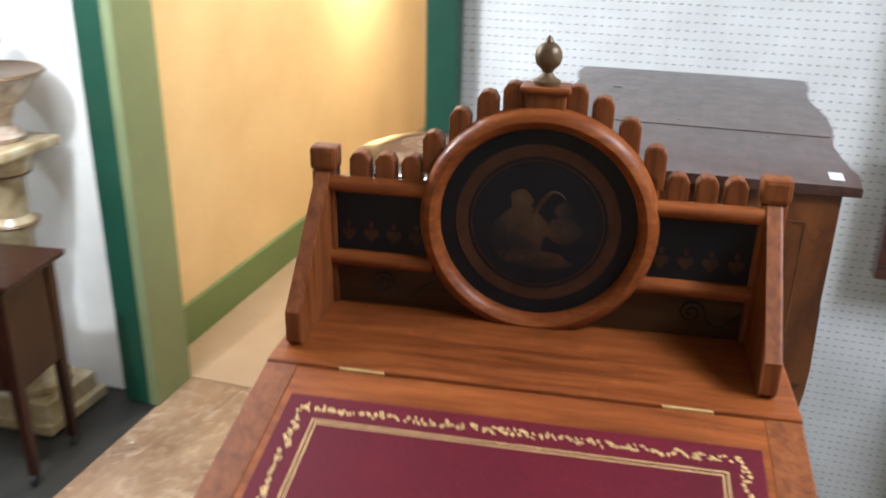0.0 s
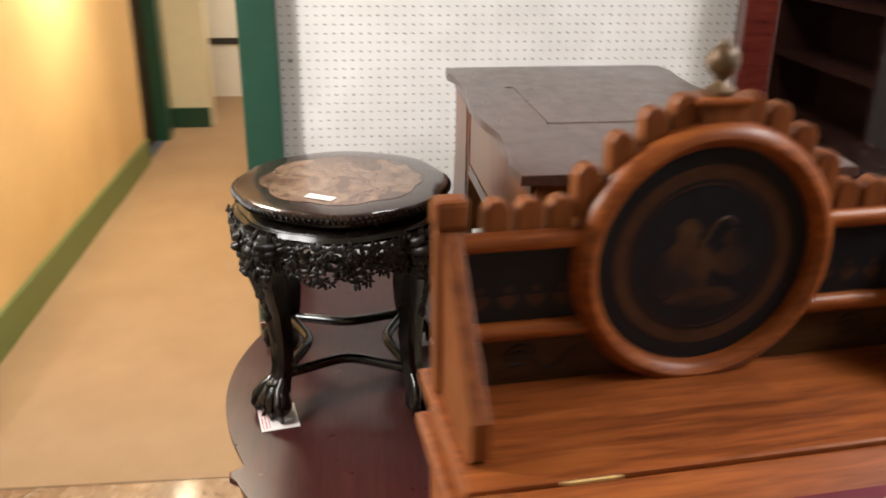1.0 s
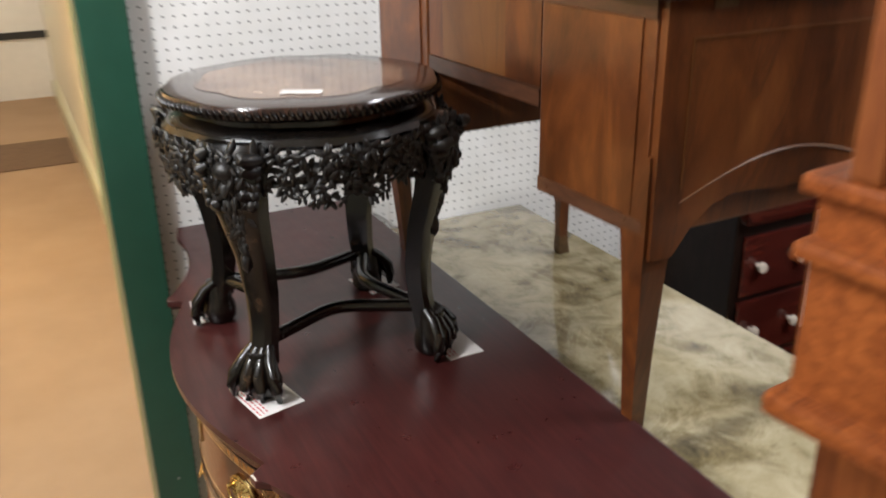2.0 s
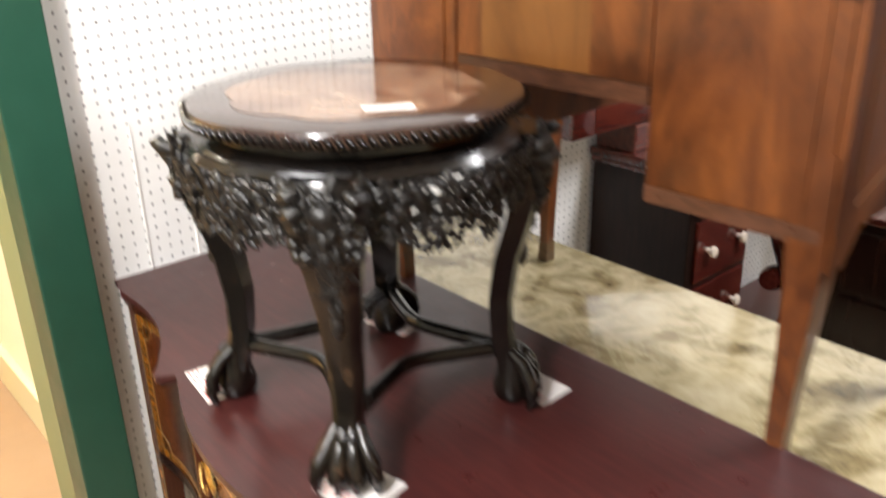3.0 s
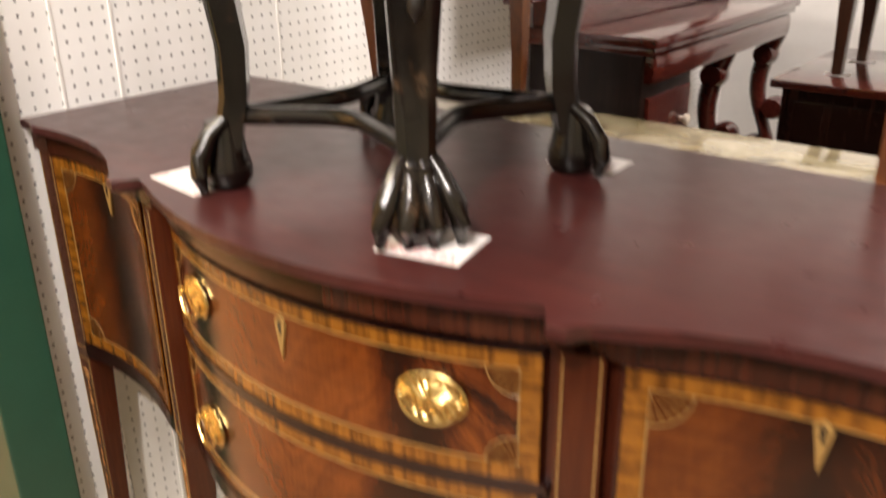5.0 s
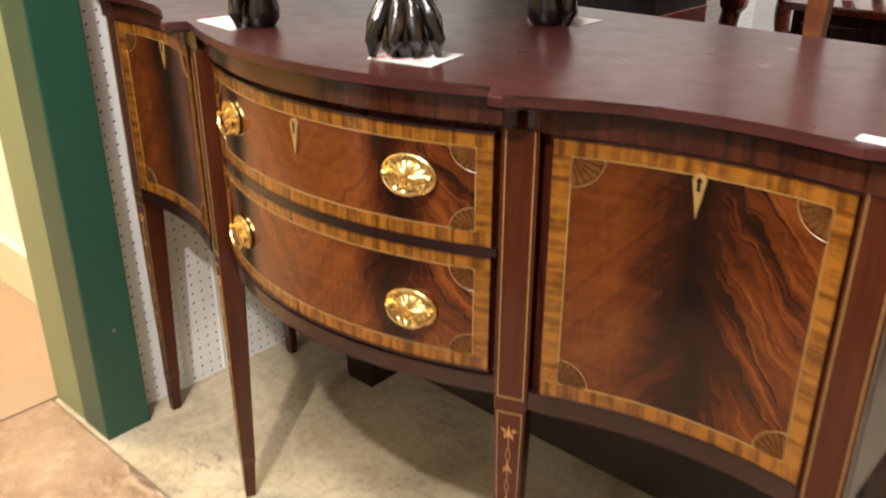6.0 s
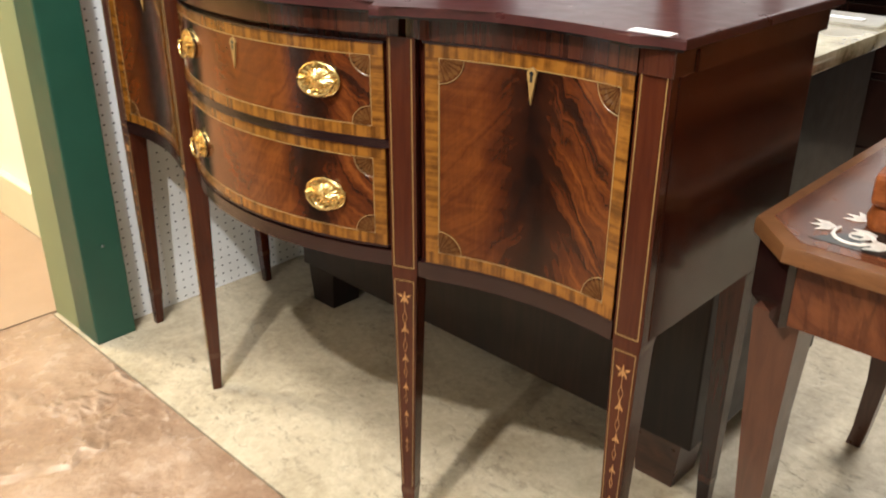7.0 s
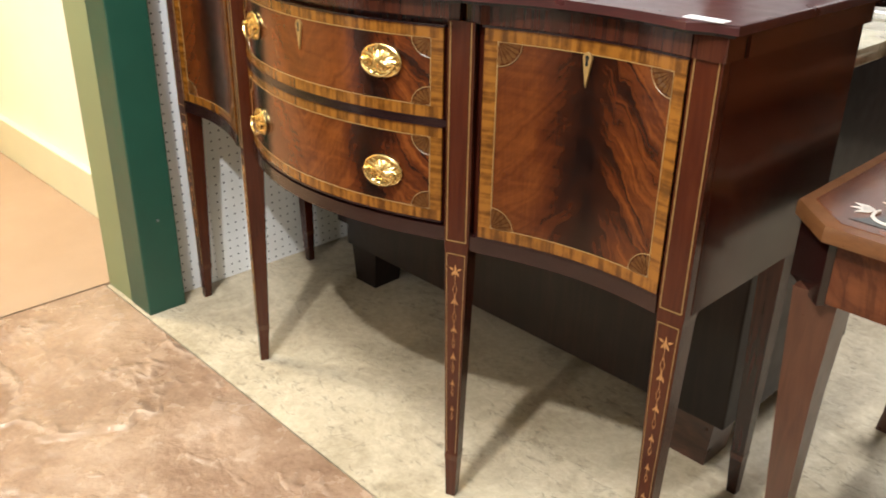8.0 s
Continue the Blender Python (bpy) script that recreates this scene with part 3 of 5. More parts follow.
def bellflowers(x, y, z0, z1):
    """Husk chain inlaid down a leg's face, with a lozenge link between the husks."""
    bm = bmesh.new()
    n = 6
    face = Matrix(((1, 0, 0, x), (0, 0, -1, y), (0, 1, 0, 0), (0, 0, 0, 1)))

    def petal(cx, cz, length, width, lean):
        c, q = math.cos(math.radians(lean)), math.sin(math.radians(lean))
        shape = [(0, -length * 0.35), (width, 0), (width * 0.55, length * 0.4), (0, length * 0.75), (-width * 0.55, length * 0.4), (-width, 0)]
        prism([(cx + c * u - q * v, cz + q * u + c * v) for u, v in shape], -0.001, 0.0008, bm, face)

    for i in range(n):
        z = z1 - 0.022 - (z1 - z0) * 0.86 * i / n
        k = 1 - 0.10 * i
        petal(0, z, 0.021 * k, 0.0026 * k, 0)
        for side in (-1, 1):
            petal(side * 0.0048 * k, z - 0.003 * k, 0.013 * k, 0.0019 * k, side * 24)
            if i == 0:
                petal(side * 0.0060, z + 0.006, 0.009, 0.0022, -side * 62)
        tube([(0, z - 0.008 * k, 0.0004), (0, z - 0.020 * k, 0.0004)], 0.0005, 4, bm, face)
        zl = z - 0.034 * k
        for side in (-1, 1):
            tube([(0, zl + 0.014 * k, 0.0004), (side * 0.0040 * k, zl, 0.0004), (0, zl - 0.014 * k, 0.0004)], 0.00045, 4, bm, face)
    return bm


def sideboard_leg(x, y, parent, inlay=True, cant=0):
    """Square tapered leg with a cuff, upper stile with boxwood lines, husks below; canted legs follow the curved front."""
    h = 0.0225
    keep = -1 if inlay else 1  # the outer face stays upright, the taper is cut on the inner ones
    m = pose(x, y, 0, 0, 0, cant)
    bm = loft([square(0, keep * 0.0125, 0.0, 0.0100), square(0, keep * 0.0092, 0.10, 0.0132), square(0, keep * 0.0012, 0.53, 0.0213), square(0, 0, 0.541, h), square(0, 0, 0.921, h)], None, m)
    bmesh.ops.bevel(bm, geom=[e for e in bm.edges if abs(e.verts[0].co.z - e.verts[1].co.z) > 0.008], offset=0.0012, segments=1, affect="EDGES")
    leg = part("leg", bm, STILE if inlay else MAHOG, parent)
    part("cuff", loft([square(0, keep * 0.0096, 0.086, 0.0131), square(0, keep * 0.0092, 0.100, 0.0137)], None, m), CUFF, leg, "slightly paler banded cuff")
    if not inlay:
        return leg
    front = -h
    lines = bmesh.new()
    for dx in (-0.0175, 0.0175):
        box(dx - 0.0008, dx + 0.0008, front - 0.0008, front + 0.001, 0.552, 0.919, 0, lines)
    box(-0.0175, 0.0175, front - 0.0008, front + 0.001, 0.5515, 0.553, 0, lines)
    box(-0.0170, 0.0170, front - 0.0006, front + 0.001, 0.5270, 0.5285, 0, lines)
    for s in (-1, 1):
        merge(lines, loft([square(s * 0.0092, front - 0.0002, 0.105, 0.0006), square(s * 0.0170, front - 0.0002, 0.528, 0.0006)]))
    bmesh.ops.transform(lines, matrix=m, verts=lines.verts)
    part("stringing", lines, STRING, leg, "fine boxwood stringing")
    husks = bellflowers(0, front, 0.115, 0.515)
    bmesh.ops.transform(husks, matrix=m, verts=husks.verts)
    tagged(part("inlay", husks, HUSK, leg, "bellflower inlay"), kind="stuff")
    return leg


def oval_pull(x, y, z, turn, parent):
    """Stamped oval brass plate with a swinging bail."""
    m = Matrix.Translation((x, y, z)) @ pose(0, 0, 0, 90, 0, turn)
    bm = bmesh.new()
    rings = ((1.0, 0.0), (1.0, 0.003), (0.93, 0.0045), (0.86, 0.003), (0.80, 0.0032), (0.62, 0.002), (0.52, 0.0042), (0.30, 0.0075), (0.06, 0.0088))
    own = bmesh.new()
    vs = [[own.verts.new((0.039 * r * math.cos(a), 0.0275 * r * math.sin(a), h + (0.0008 * math.cos(16 * a) if 0.25 < r < 0.9 else 0.0))) for a in (2 * math.pi * k / 80 for k in range(80))] for r, h in rings]
    for a, b in zip(vs, vs[1:]):
        for k in range(80):
            own.faces.new((a[k], a[(k + 1) % 80], b[(k + 1) % 80], b[k]))
    own.faces.new(vs[-1])
    own.faces.new(vs[0][::-1])
    merge(bm, own, m)
    pull = part("handle", bm, BRASS, parent, "oval stamped brass plate with bail", True)
    bail = [(0.0315 * math.cos(a), 0.0225 * math.sin(a) * 0.98 - 0.0005, 0.0112 + 0.004 * math.sin(-a)) for a in (math.pi + math.pi * k / 14 for k in range(15))]
    part("bail", tube(bail, 0.0024, 8, m=m), BRASS, pull, "", True)
    for s in (-1, 1):
        part("knob", lathe([(0.0032, 0), (0.0030, 0.007), (0.0044, 0.009), (0.0044, 0.012), (0.002, 0.014)], 12, m=m @ Matrix.Translation((0.0315 * s, 0, 0))), BRASS, pull, "", True)


def escutcheon(f, x, z, parent, proud):
    """Pale inlaid kite with a keyhole."""
    y = f(x) - proud
    face = Matrix(((1, 0, 0, x), (0, 0, -1, y), (0, 1, 0, z), (0, 0, 0, 1)))
    shape = [(0, -0.038), (0.0082, 0.006), (0.005, 0.012), (0, 0.0145), (-0.005, 0.012), (-0.0082, 0.006)]
    kite = part("escutcheon", prism(shape, -0.003, 0.0004, None, face), STRING, parent, "pale kite-shaped keyhole inlay")
    ring = [(0.0034 * math.cos(a), 0.0034 * math.sin(a) + 0.006) for a in (math.pi * (-0.3 + 1.6 * k / 9) for k in range(10))] + [(-0.0022, -0.006), (0.0022, -0.006)]
    part("keyhole", prism(ring, 0.0002, 0.0009, None, face), BLACK_BASE, kite)


def corner_fan(f, x, z, sx, sz, r, parent, proud):
    """Quarter-round shell inlay in a panel's corner, in separate rays."""
    bm, rim = bmesh.new(), bmesh.new()
    n = 6
    for i in range(n):
        a0, a1 = (math.pi / 2) * (i + 0.08) / n, (math.pi / 2) * (i + 0.92) / n
        pts = [(0.12 * r, (a0 + a1) / 2), (0.9 * r, a0), (0.98 * r, (a0 + a1) / 2), (0.9 * r, a1)]
        vs = [bm.verts.new((x + sx * rr * math.cos(a), f(x + sx * rr * math.cos(a)) - proud, z + sz * rr * math.sin(a))) for rr, a in pts]
        bm.faces.new(vs)
    bmesh.ops.solidify(bm, geom=bm.faces[:], thickness=0.0006)
    fan = tagged(part("fan", bm, FAN, parent, "quarter fan inlay"), kind="stuff")
    arc = [(x + sx * 1.03 * r * math.cos(a), f(x + sx * r * math.cos(a)) - proud, z + sz * 1.03 * r * math.sin(a)) for a in (math.pi / 2 * k / 10 for k in range(11))]
    part("fan_line", tube(arc, 0.0007, 5, m=None), STRING, fan)


def veneer_front(name, f, x0, x1, z0, z1, band, veneer, parent, label, fans):
    """A door or drawer front: flame veneer field, banding all round, stringing, fans in the corners."""
    front = part(name, front_strip(f, x0, x1, z0, z1, 0.0, 0.018), MAHOG, parent, label)
    part("field", front_strip(f, x0 + band, x1 - band, z0 + band, z1 - band, 0.0016, 0.0016), veneer, front, "flame mahogany veneer", True)
    for za, zb in ((z0, z0 + band), (z1 - band, z1)):
        part("banding", front_strip(f, x0, x1, za, zb, 0.002, 0.002), SATIN_H, front, "golden satinwood banding", True)
    for xa, xb in ((x0, x0 + band), (x1 - band, x1)):
        part("banding", front_strip(f, xa, xb, z0 + band, z1 - band, 0.002, 0.002, 3), SATIN_V, front, "golden satinwood banding", True)
    lines = bmesh.new()
    for za in (z0 + band, z1 - band - 0.0014):
        front_strip(f, x0 + band, x1 - band, za, za + 0.0014, 0.0024, 0.001, 14, lines)
    for xa in (x0 + band, x1 - band - 0.0014):
        front_strip(f, xa, xa + 0.0014, z0 + band, z1 - band, 0.0024, 0.001, 1, lines)
    part("stringing", lines, STRING, front, "fine boxwood stringing")
    for za in (z0 - 0.003, z1):
        part("cock_bead", front_strip(f, x0 - 0.003, x1 + 0.003, za, za + 0.003, 0.0045, 0.008), MAHOG_DARK, front, "dark cock beading")
    if fans:
        for sx, xa in ((1, x0 + band), (-1, x1 - band)):
            for sz, za in ((1, z0 + band), (-1, z1 - band)):
                corner_fan(f, xa, za, sx, sz, fans, front, 0.0026)
    return front


def sideboard():
    sb = thing("sideboard", pose(0, 0, 0), "inlaid flame-mahogany serpentine sideboard with tapered legs", "sideboard")
    # carcass: bowed middle, hollow wings
    outline = [(0.022, 0.035)]
    for i in range(9):
        x = 0.05 + (0.40 - 0.05) * i / 8
        outline.append((x, hollow(x) + 0.012))
    for i in range(15):
        x = 0.46 + (SB_W - 0.92) * i / 14
        outline.append((x, bow(x) + 0.012))
    for i in range(9):
        x = SB_W - 0.40 + 0.35 * i / 8
        outline.append((x, hollow(x) + 0.012))
    outline += [(SB_W - 0.022, 0.035), (SB_W - 0.022, 0.445), (0.022, 0.445)]
    part("carcass", prism(outline, 0.545, 0.945), MAHOG, sb, "dark red mahogany case")

    # top: same plan with an overhang, dark moulded edge
    def top_edge(out):
        pts = [(-out + 0.006, 0.006 - out), (0.035, 0.004 - out)]
        for i in range(1, 12):
            x = 0.035 + (0.405 - 0.035) * i / 11
            pts.append((x, hollow(x) - 0.020 - out - 0.018 * max(0, (i - 8) / 3)))
        pts.append((0.418, -0.0935 - out))
        pts.append((0.440 - out, -0.0965 - out))
        for i in range(17):
            x = 0.452 + (SB_W - 0.904) * i / 16
            pts.append((x, bow(x) - 0.026 - out - 0.002))
        half = [p for p in pts if p[0] < MID - 0.001]
        full = half + [(MID, bow(MID) - 0.028 - out)] + [(SB_W - x, y) for x, y in reversed(half)]
        return full + [(SB_W + out - 0.006, SB_D), (-out + 0.006, SB_D)]

    part("top", prism(top_edge(0.004), 0.957, SB_H, bevel=0.004), MAHOG_TOP, sb, "smooth dark red-brown mahogany top")
    part("edge_moulding", prism(top_edge(-0.001), 0.9525, 0.9565), MAHOG_DARK, sb, "dark moulded edge")
    # frieze rails, crossbanded
    for f, x0, x1 in ((hollow, 0.067, 0.424), (bow, 0.440, SB_W - 0.440), (hollow, SB_W - 0.424, SB_W - 0.067)):
        part("frieze", front_strip(f, x0, x1, 0.920, 0.957, 0.011 if f is bow else 0.005, 0.035), FRIEZE, sb, "crossbanded frieze", True)
        part("lower_rail", front_strip(f, x0, x1, 0.540, 0.566, 0.004, 0.02), MAHOG_DARK, sb, "dark lower rail", True)
    for xa, xb in ((0.0170, 0.0665), (SB_W - 0.0665, SB_W - 0.0170)):
        part("frieze", box(xa, xb, 0.0090, 0.060, 0.919, 0.9565, 0.001), FRIEZE, sb, "crossbanded frieze over the corner leg")
    for x in (0.014, SB_W - 0.024):
        part("side_frieze", box(x, x + 0.010, 0.0605, 0.455, 0.920, 0.957), FRIEZE, sb, "crossbanded frieze")
    # drawers
    for z0, z1 in ((0.575, 0.742), (0.757, 0.905)):
        d = veneer_front("drawer", bow, 0.470, SB_W - 0.470, z0, z1, 0.0185, FLAME_DRAWER, sb, "bow-fronted drawer in flame mahogany", 0.031)
        for x in (0.572, SB_W - 0.572):
            slope = math.degrees(math.atan2(2 * 0.072 * (x - MID) / 0.09, 1))
            oval_pull(x, bow(x) - 0.003, (z0 + z1) / 2 + (0.010 if z1 > 0.8 else -0.008), slope, d)
        if z1 > 0.8:
            escutcheon(bow, MID, z1 - 0.036, d, 0.0042)
    part("drawer_rail", front_strip(bow, 0.462, SB_W - 0.462, 0.744, 0.755, 0.004, 0.02), MAHOG_DARK, sb, "", True)
    # doors
    for x0, veneer in ((0.070, FLAME_DOOR_L), (SB_W - 0.388, FLAME_DOOR)):
        d = veneer_front("door", hollow, x0, x0 + 0.318, 0.570, 0.916, 0.0195, veneer, sb, "hollow-fronted door in flame mahogany", 0.036)
        escutcheon(hollow, x0 + 0.159, 0.885, d, 0.0042)
    # legs: four in front, two behind
    for x, y, cant in ((0.0455, 0.035, -3), (0.434, -0.030, -22), (SB_W - 0.434, -0.030, 22), (SB_W - 0.0455, 0.035, 3)):
        sideboard_leg(x, y, sb, True, cant)
    for x in (0.049, SB_W - 0.049):
        sideboard_leg(x, 0.362, sb, False)
    return sb


sideboard()
tagged(part("price_tag", box(1.443, 1.500, 0.000, 0.020, SB_H, SB_H + 0.001), PAPER), "small white price tag lying on the sideboard top", "price tag")


# ---------------------------------------------------------------- carved stool on the sideboard
def carved_stool():
    st = thing("carved_stool", pose(0.727, 0.136, SB_H + 0.0015, 0, 0, 0), "ebonised carved hardwood stool with inset marble top", "stool")
    R, H = 0.230, 0.487
    part("top", lathe([(R * 0.60, H - 0.024), (R * 0.97, H - 0.024), (R, H - 0.019), (R, H - 0.007), (R * 0.985, H - 0.002), (R * 0.95, H), (0.17, H)], 96, None, None, 8, 0.028), ROSEWOOD, st, "dark polished scalloped rim", True)
    part("inset", lathe([(0.160, H - 0.006), (0.173, H + 0.0008), (0.001, H + 0.0012)], 96, None, None, 8, 0.075), ROUGE, st, "polished reddish-brown marble inset", True)
    beads = bmesh.new()
    n = 116
    for i in range(n):
        a = 2 * math.pi * i / n
        r = R * (1 + 0.028 * (abs(math.cos(4 * a)) - 0.6)) + 0.001
        own = bmesh.new()
        bmesh.ops.create_icosphere(own, subdivisions=1, radius=0.0066)
        merge(beads, own, pose(r * math.cos(a), r * math.sin(a), H - 0.013, 0, 0, math.degrees(a)) @ pose(0, 0, 0, 38, 0, 0) @ Matrix.Diagonal((0.9, 0.72, 1.5, 1)))
    tagged(part("beading", beads, BLACK_WOOD, st, "beaded edge", True), kind="stuff")
    part("waist", lathe([(0.15, H - 0.052), (0.222, H - 0.050), (0.216, H - 0.044), (0.200, H - 0.038), (0.200, H - 0.031), (0.214, H - 0.025), (0.17, H - 0.0245)], 96, None, None, 8, 0.03), BLACK_WOOD, st, "hollow moulded waist", True)
    part("shoulder", lathe([(0.15, H - 0.066), (0.230, H - 0.066), (0.234, H - 0.059), (0.226, H - 0.050), (0.15, H - 0.0495)], 96, None, None, 8, 0.03), BLACK_WOOD, st, "", True)
    # pierced floral apron between the legs, one length a side
    rnd = random.Random(5)
    for side in range(4):
        bm = bmesh.new()
        for i in range(18):
            a = math.radians(side * 90 - 37 + 74 * i / 17)
            depth = 0.060 + 0.020 * math.sin(math.pi * i / 17) * abs(math.cos(3 * math.pi * i / 17))
            for k in range(5):
                if rnd.random() < 0.10:
                    continue
                z = H - 0.068 - depth * (k + 0.4 * rnd.random()) / 4.2
                r = 0.236 + 0.010 * rnd.random() - 0.003 * k
                aa = a + rnd.uniform(-0.03, 0.03)
                s = rnd.uniform(0.0095, 0.0145)
                own = bmesh.new()
                for j in range(5):
                    b = 2 * math.pi * j / 5 + rnd.random()
                    petal = bmesh.new()
                    bmesh.ops.create_icosphere(petal, subdivisions=1, radius=s * 0.58)
                    lie = Matrix.Translation((0.35 * s * rnd.random(), s * 0.72 * math.cos(b), s * 0.72 * math.sin(b))) @ pose(0, 0, 0, math.degrees(b) + rnd.uniform(-30, 30), rnd.uniform(-35, 35), 0)
                    bmesh.ops.transform(petal, matrix=lie @ Matrix.Diagonal((0.55, 1.45, 0.62, 1)), verts=petal.verts)
                    merge(own, petal)
                merge(bm, own, pose(r * math.cos(aa), r * math.sin(aa), z, 0, 0, math.degrees(aa)))
        # stems that tie the flowers together
        for z in (H - 0.072, H - 0.092, H - 0.112):
            arc = [(0.231 * math.cos(b), 0.231 * math.sin(b), z + 0.005 * math.sin(b * 17)) for b in (math.radians(side * 90 - 38 + 76 * q / 20) for q in range(21))]
            tube(arc, 0.0052, 6, bm)
        part("apron", bm, CARVED, st, "pierced apron carved with flowers", True, 48)
    # legs on the corners
    path = [(0.228, H - 0.052), (0.240, H - 0.080), (0.243, H - 0.115), (0.228, H - 0.175), (0.209, H - 0.245), (0.200, H - 0.315), (0.202, 0.115), (0.210, 0.078), (0.217, 0.05)]
    wide = [0.044, 0.047, 0.044, 0.034, 0.0265, 0.0225, 0.0205, 0.0195, 0.021]
    deep = [0.022, 0.024, 0.024, 0.021, 0.019, 0.018, 0.017, 0.017, 0.019]
    for k in range(4):
        turn = pose(0, 0, 0, 0, 0, 45 + 90 * k)
        sections = []
        for (r, z), w, d in zip(path, wide, deep):
            sections.append([(r - d, -w, z), (r + d * 0.55, -w, z), (r + d, -w * 0.55, z), (r + d, w * 0.55, z), (r + d * 0.55, w, z), (r - d, w, z)])
        leg = part("leg", loft(sections, None, turn), BLACK_WOOD, st, "cabriole leg with carved knee", True)
        # carved mask and leaves on the knee
        bm = bmesh.new()
        for i in range(120):
            u = i / 119
            z = H - 0.058 - 0.175 * u
            j = max(q for q in range(len(path)) if path[q][1] >= z) if z < path[0][1] else 0
            f = (path[j][1] - z) / (path[j][1] - path[j + 1][1])
            r, w, d = (a[j] + (a[j + 1] - a[j]) * f for a in ([p[0] for p in path], wide, deep))
            w *= 1.05 - 0.7 * u
            side = rnd.uniform(-1, 1)
            own = bmesh.new()
            bmesh.ops.create_icosphere(own, subdivisions=1, radius=rnd.uniform(0.006, 0.013) * (1 - 0.35 * u))
            m = Matrix.Translation((r + d * (0.9 - 0.35 * side * side) + 0.003 * rnd.random(), side * w, z)) @ pose(0, 0, 0, rnd.uniform(-60, 60), rnd.uniform(-25, 25), 0) @ Matrix.Diagonal((0.6, 0.6, 1.8, 1))
            merge(bm, own, m)
        blob(0.230, 0, H - 0.245, 0.010, bm, (1, 1, 2.0))
        blob(0.262, 0, H - 0.088, 0.017, bm, (0.9, 1.15, 0.9), 2)
        for q in range(10):
            blob(0.262, 0.026 * math.cos(q * 0.628), H - 0.088 + 0.021 * math.sin(q * 0.628), 0.0068, bm)
        for s in (-1, 1):
            for q in range(7):
                blob(0.236 + 0.003 * q, s * (0.048 - 0.002 * q), H - 0.062 - 0.013 * q, 0.010 + 0.003 * rnd.random(), bm, (1, 0.8, 1))
        # leaves and curls that stand out from the corner
        for s in (-1, 1):
            for q in range(5):
                z, out = H - 0.064 - 0.019 * q, 0.258 + 0.008 * math.sin(2.1 * q + s) - 0.004 * q
                tube([(0.240, s * (0.046 - 0.004 * q), z - 0.010), (out, s * (0.044 - 0.004 * q), z - 0.006), (out + 0.010, s * (0.037 - 0.004 * q), z - 0.001), (out + 0.006, s * (0.030 - 0.004 * q), z + 0.005)], [0.009, 0.0115, 0.0100, 0.004], 10, bm)
        for q in range(4):
            z = H - 0.120 - 0.024 * q
            tube([(0.244 - 0.007 * q, 0, z + 0.022), (0.266 - 0.009 * q, 0, z + 0.004), (0.270 - 0.010 * q, 0, z - 0.008)], [0.012 - 0.0015 * q, 0.011 - 0.0015 * q, 0.003], 10, bm)
        bmesh.ops.transform(bm, matrix=turn, verts=bm.verts)
        tagged(part("knee_carving", bm, CARVED, leg, "carved mask and leaves", True, 52), kind="stuff")
        # claw foot: four toes over a ball
        foot = bmesh.new()
        lathe([(0.024, 0.0), (0.031, 0.010), (0.032, 0.026), (0.027, 0.044), (0.025, 0.062), (0.022, 0.082)], 18, foot, Matrix.Translation((0.220, 0, 0)))
        bmesh.ops.transform(foot, matrix=turn, verts=foot.verts)
        paw = part("claw_foot", foot, BLACK_WOOD, st, "carved claw foot", True)
        for t in (-1.5, -0.5, 0.5, 1.5):
            toe = [(0.214, t * 0.010, 0.086), (0.233, t * 0.0160, 0.070), (0.249 - 0.003 * abs(t), t * 0.0240, 0.046), (0.256 - 0.005 * abs(t), t * 0.0270, 0.024), (0.252 - 0.006 * abs(t), t * 0.0275, 0.003)]
            part("toe", tube(toe, [0.0085, 0.0105, 0.0128, 0.0105, 0.005], 10, None, turn), BLACK_WOOD, paw, "", True)
        # inward-bowed stretcher to the next leg
        a, b = math.radians(45 + 90 * k), math.radians(135 + 90 * k)
        p, q = Vector((0.203 * math.cos(a), 0.203 * math.sin(a))), Vector((0.203 * math.cos(b), 0.203 * math.sin(b)))
        arc = []
        for i in range(17):
            u = i / 16
            c = p.lerp(q, u) * (1 - 0.36 * math.sin(math.pi * u) ** 0.9)
            arc.append((c.x, c.y, 0.088 + 0.006 * math.sin(math.pi * u)))
        part("stretcher", tube(arc, 0.0118, 10, None, None, 1.0), BLACK_WOOD, st, "curved stretcher", True)
    return st


carved_stool()


def card(x, y, turn, half_x=0.048, half_y=0.034):
    """White card under a foot, with faint red print along its edges."""
    c = thing("card", pose(x, y, SB_H + 0.0002, 0, 0, turn), "small white printed card under a stool foot", "card", "cards under the stool feet")
    part("sheet", box(-half_x, half_x, -half_y, half_y, 0, 0.0012), PAPER, c)
    rnd = random.Random(int(x * 1000))
    bm = bmesh.new()
    for i in range(3):
        u = -half_x + 0.004
        while u < half_x - 0.010:
            w = rnd.uniform(0.003, 0.011)
            box(u, u + w, -half_y + 0.004 + 0.007 * i, -half_y + 0.0065 + 0.007 * i, 0.0012, 0.0014, 0, bm)
            u += w + rnd.uniform(0.0015, 0.005)
    part("print", bm, RED_INK, c, "faint red print bars")


card(0.900, -0.018, 12, 0.048, 0.041)
card(0.520, -0.032, -7, 0.055, 0.034)
card(0.884, 0.338, 1)
card(0.556, 0.312, 12)
label = thing("label", pose(0.857, 0.093, SB_H + 0.4908, 0, 0, 60), "small white price label on the stool top", "label")
part("sheet", box(-0.032, 0.032, -0.0125, 0.0125, 0, 0.0008), PAPER, label)
part("print", box(-0.028, 0.02, -0.004, -0.001, 0.0008, 0.001), GREY_INK, label, "grey print bar")


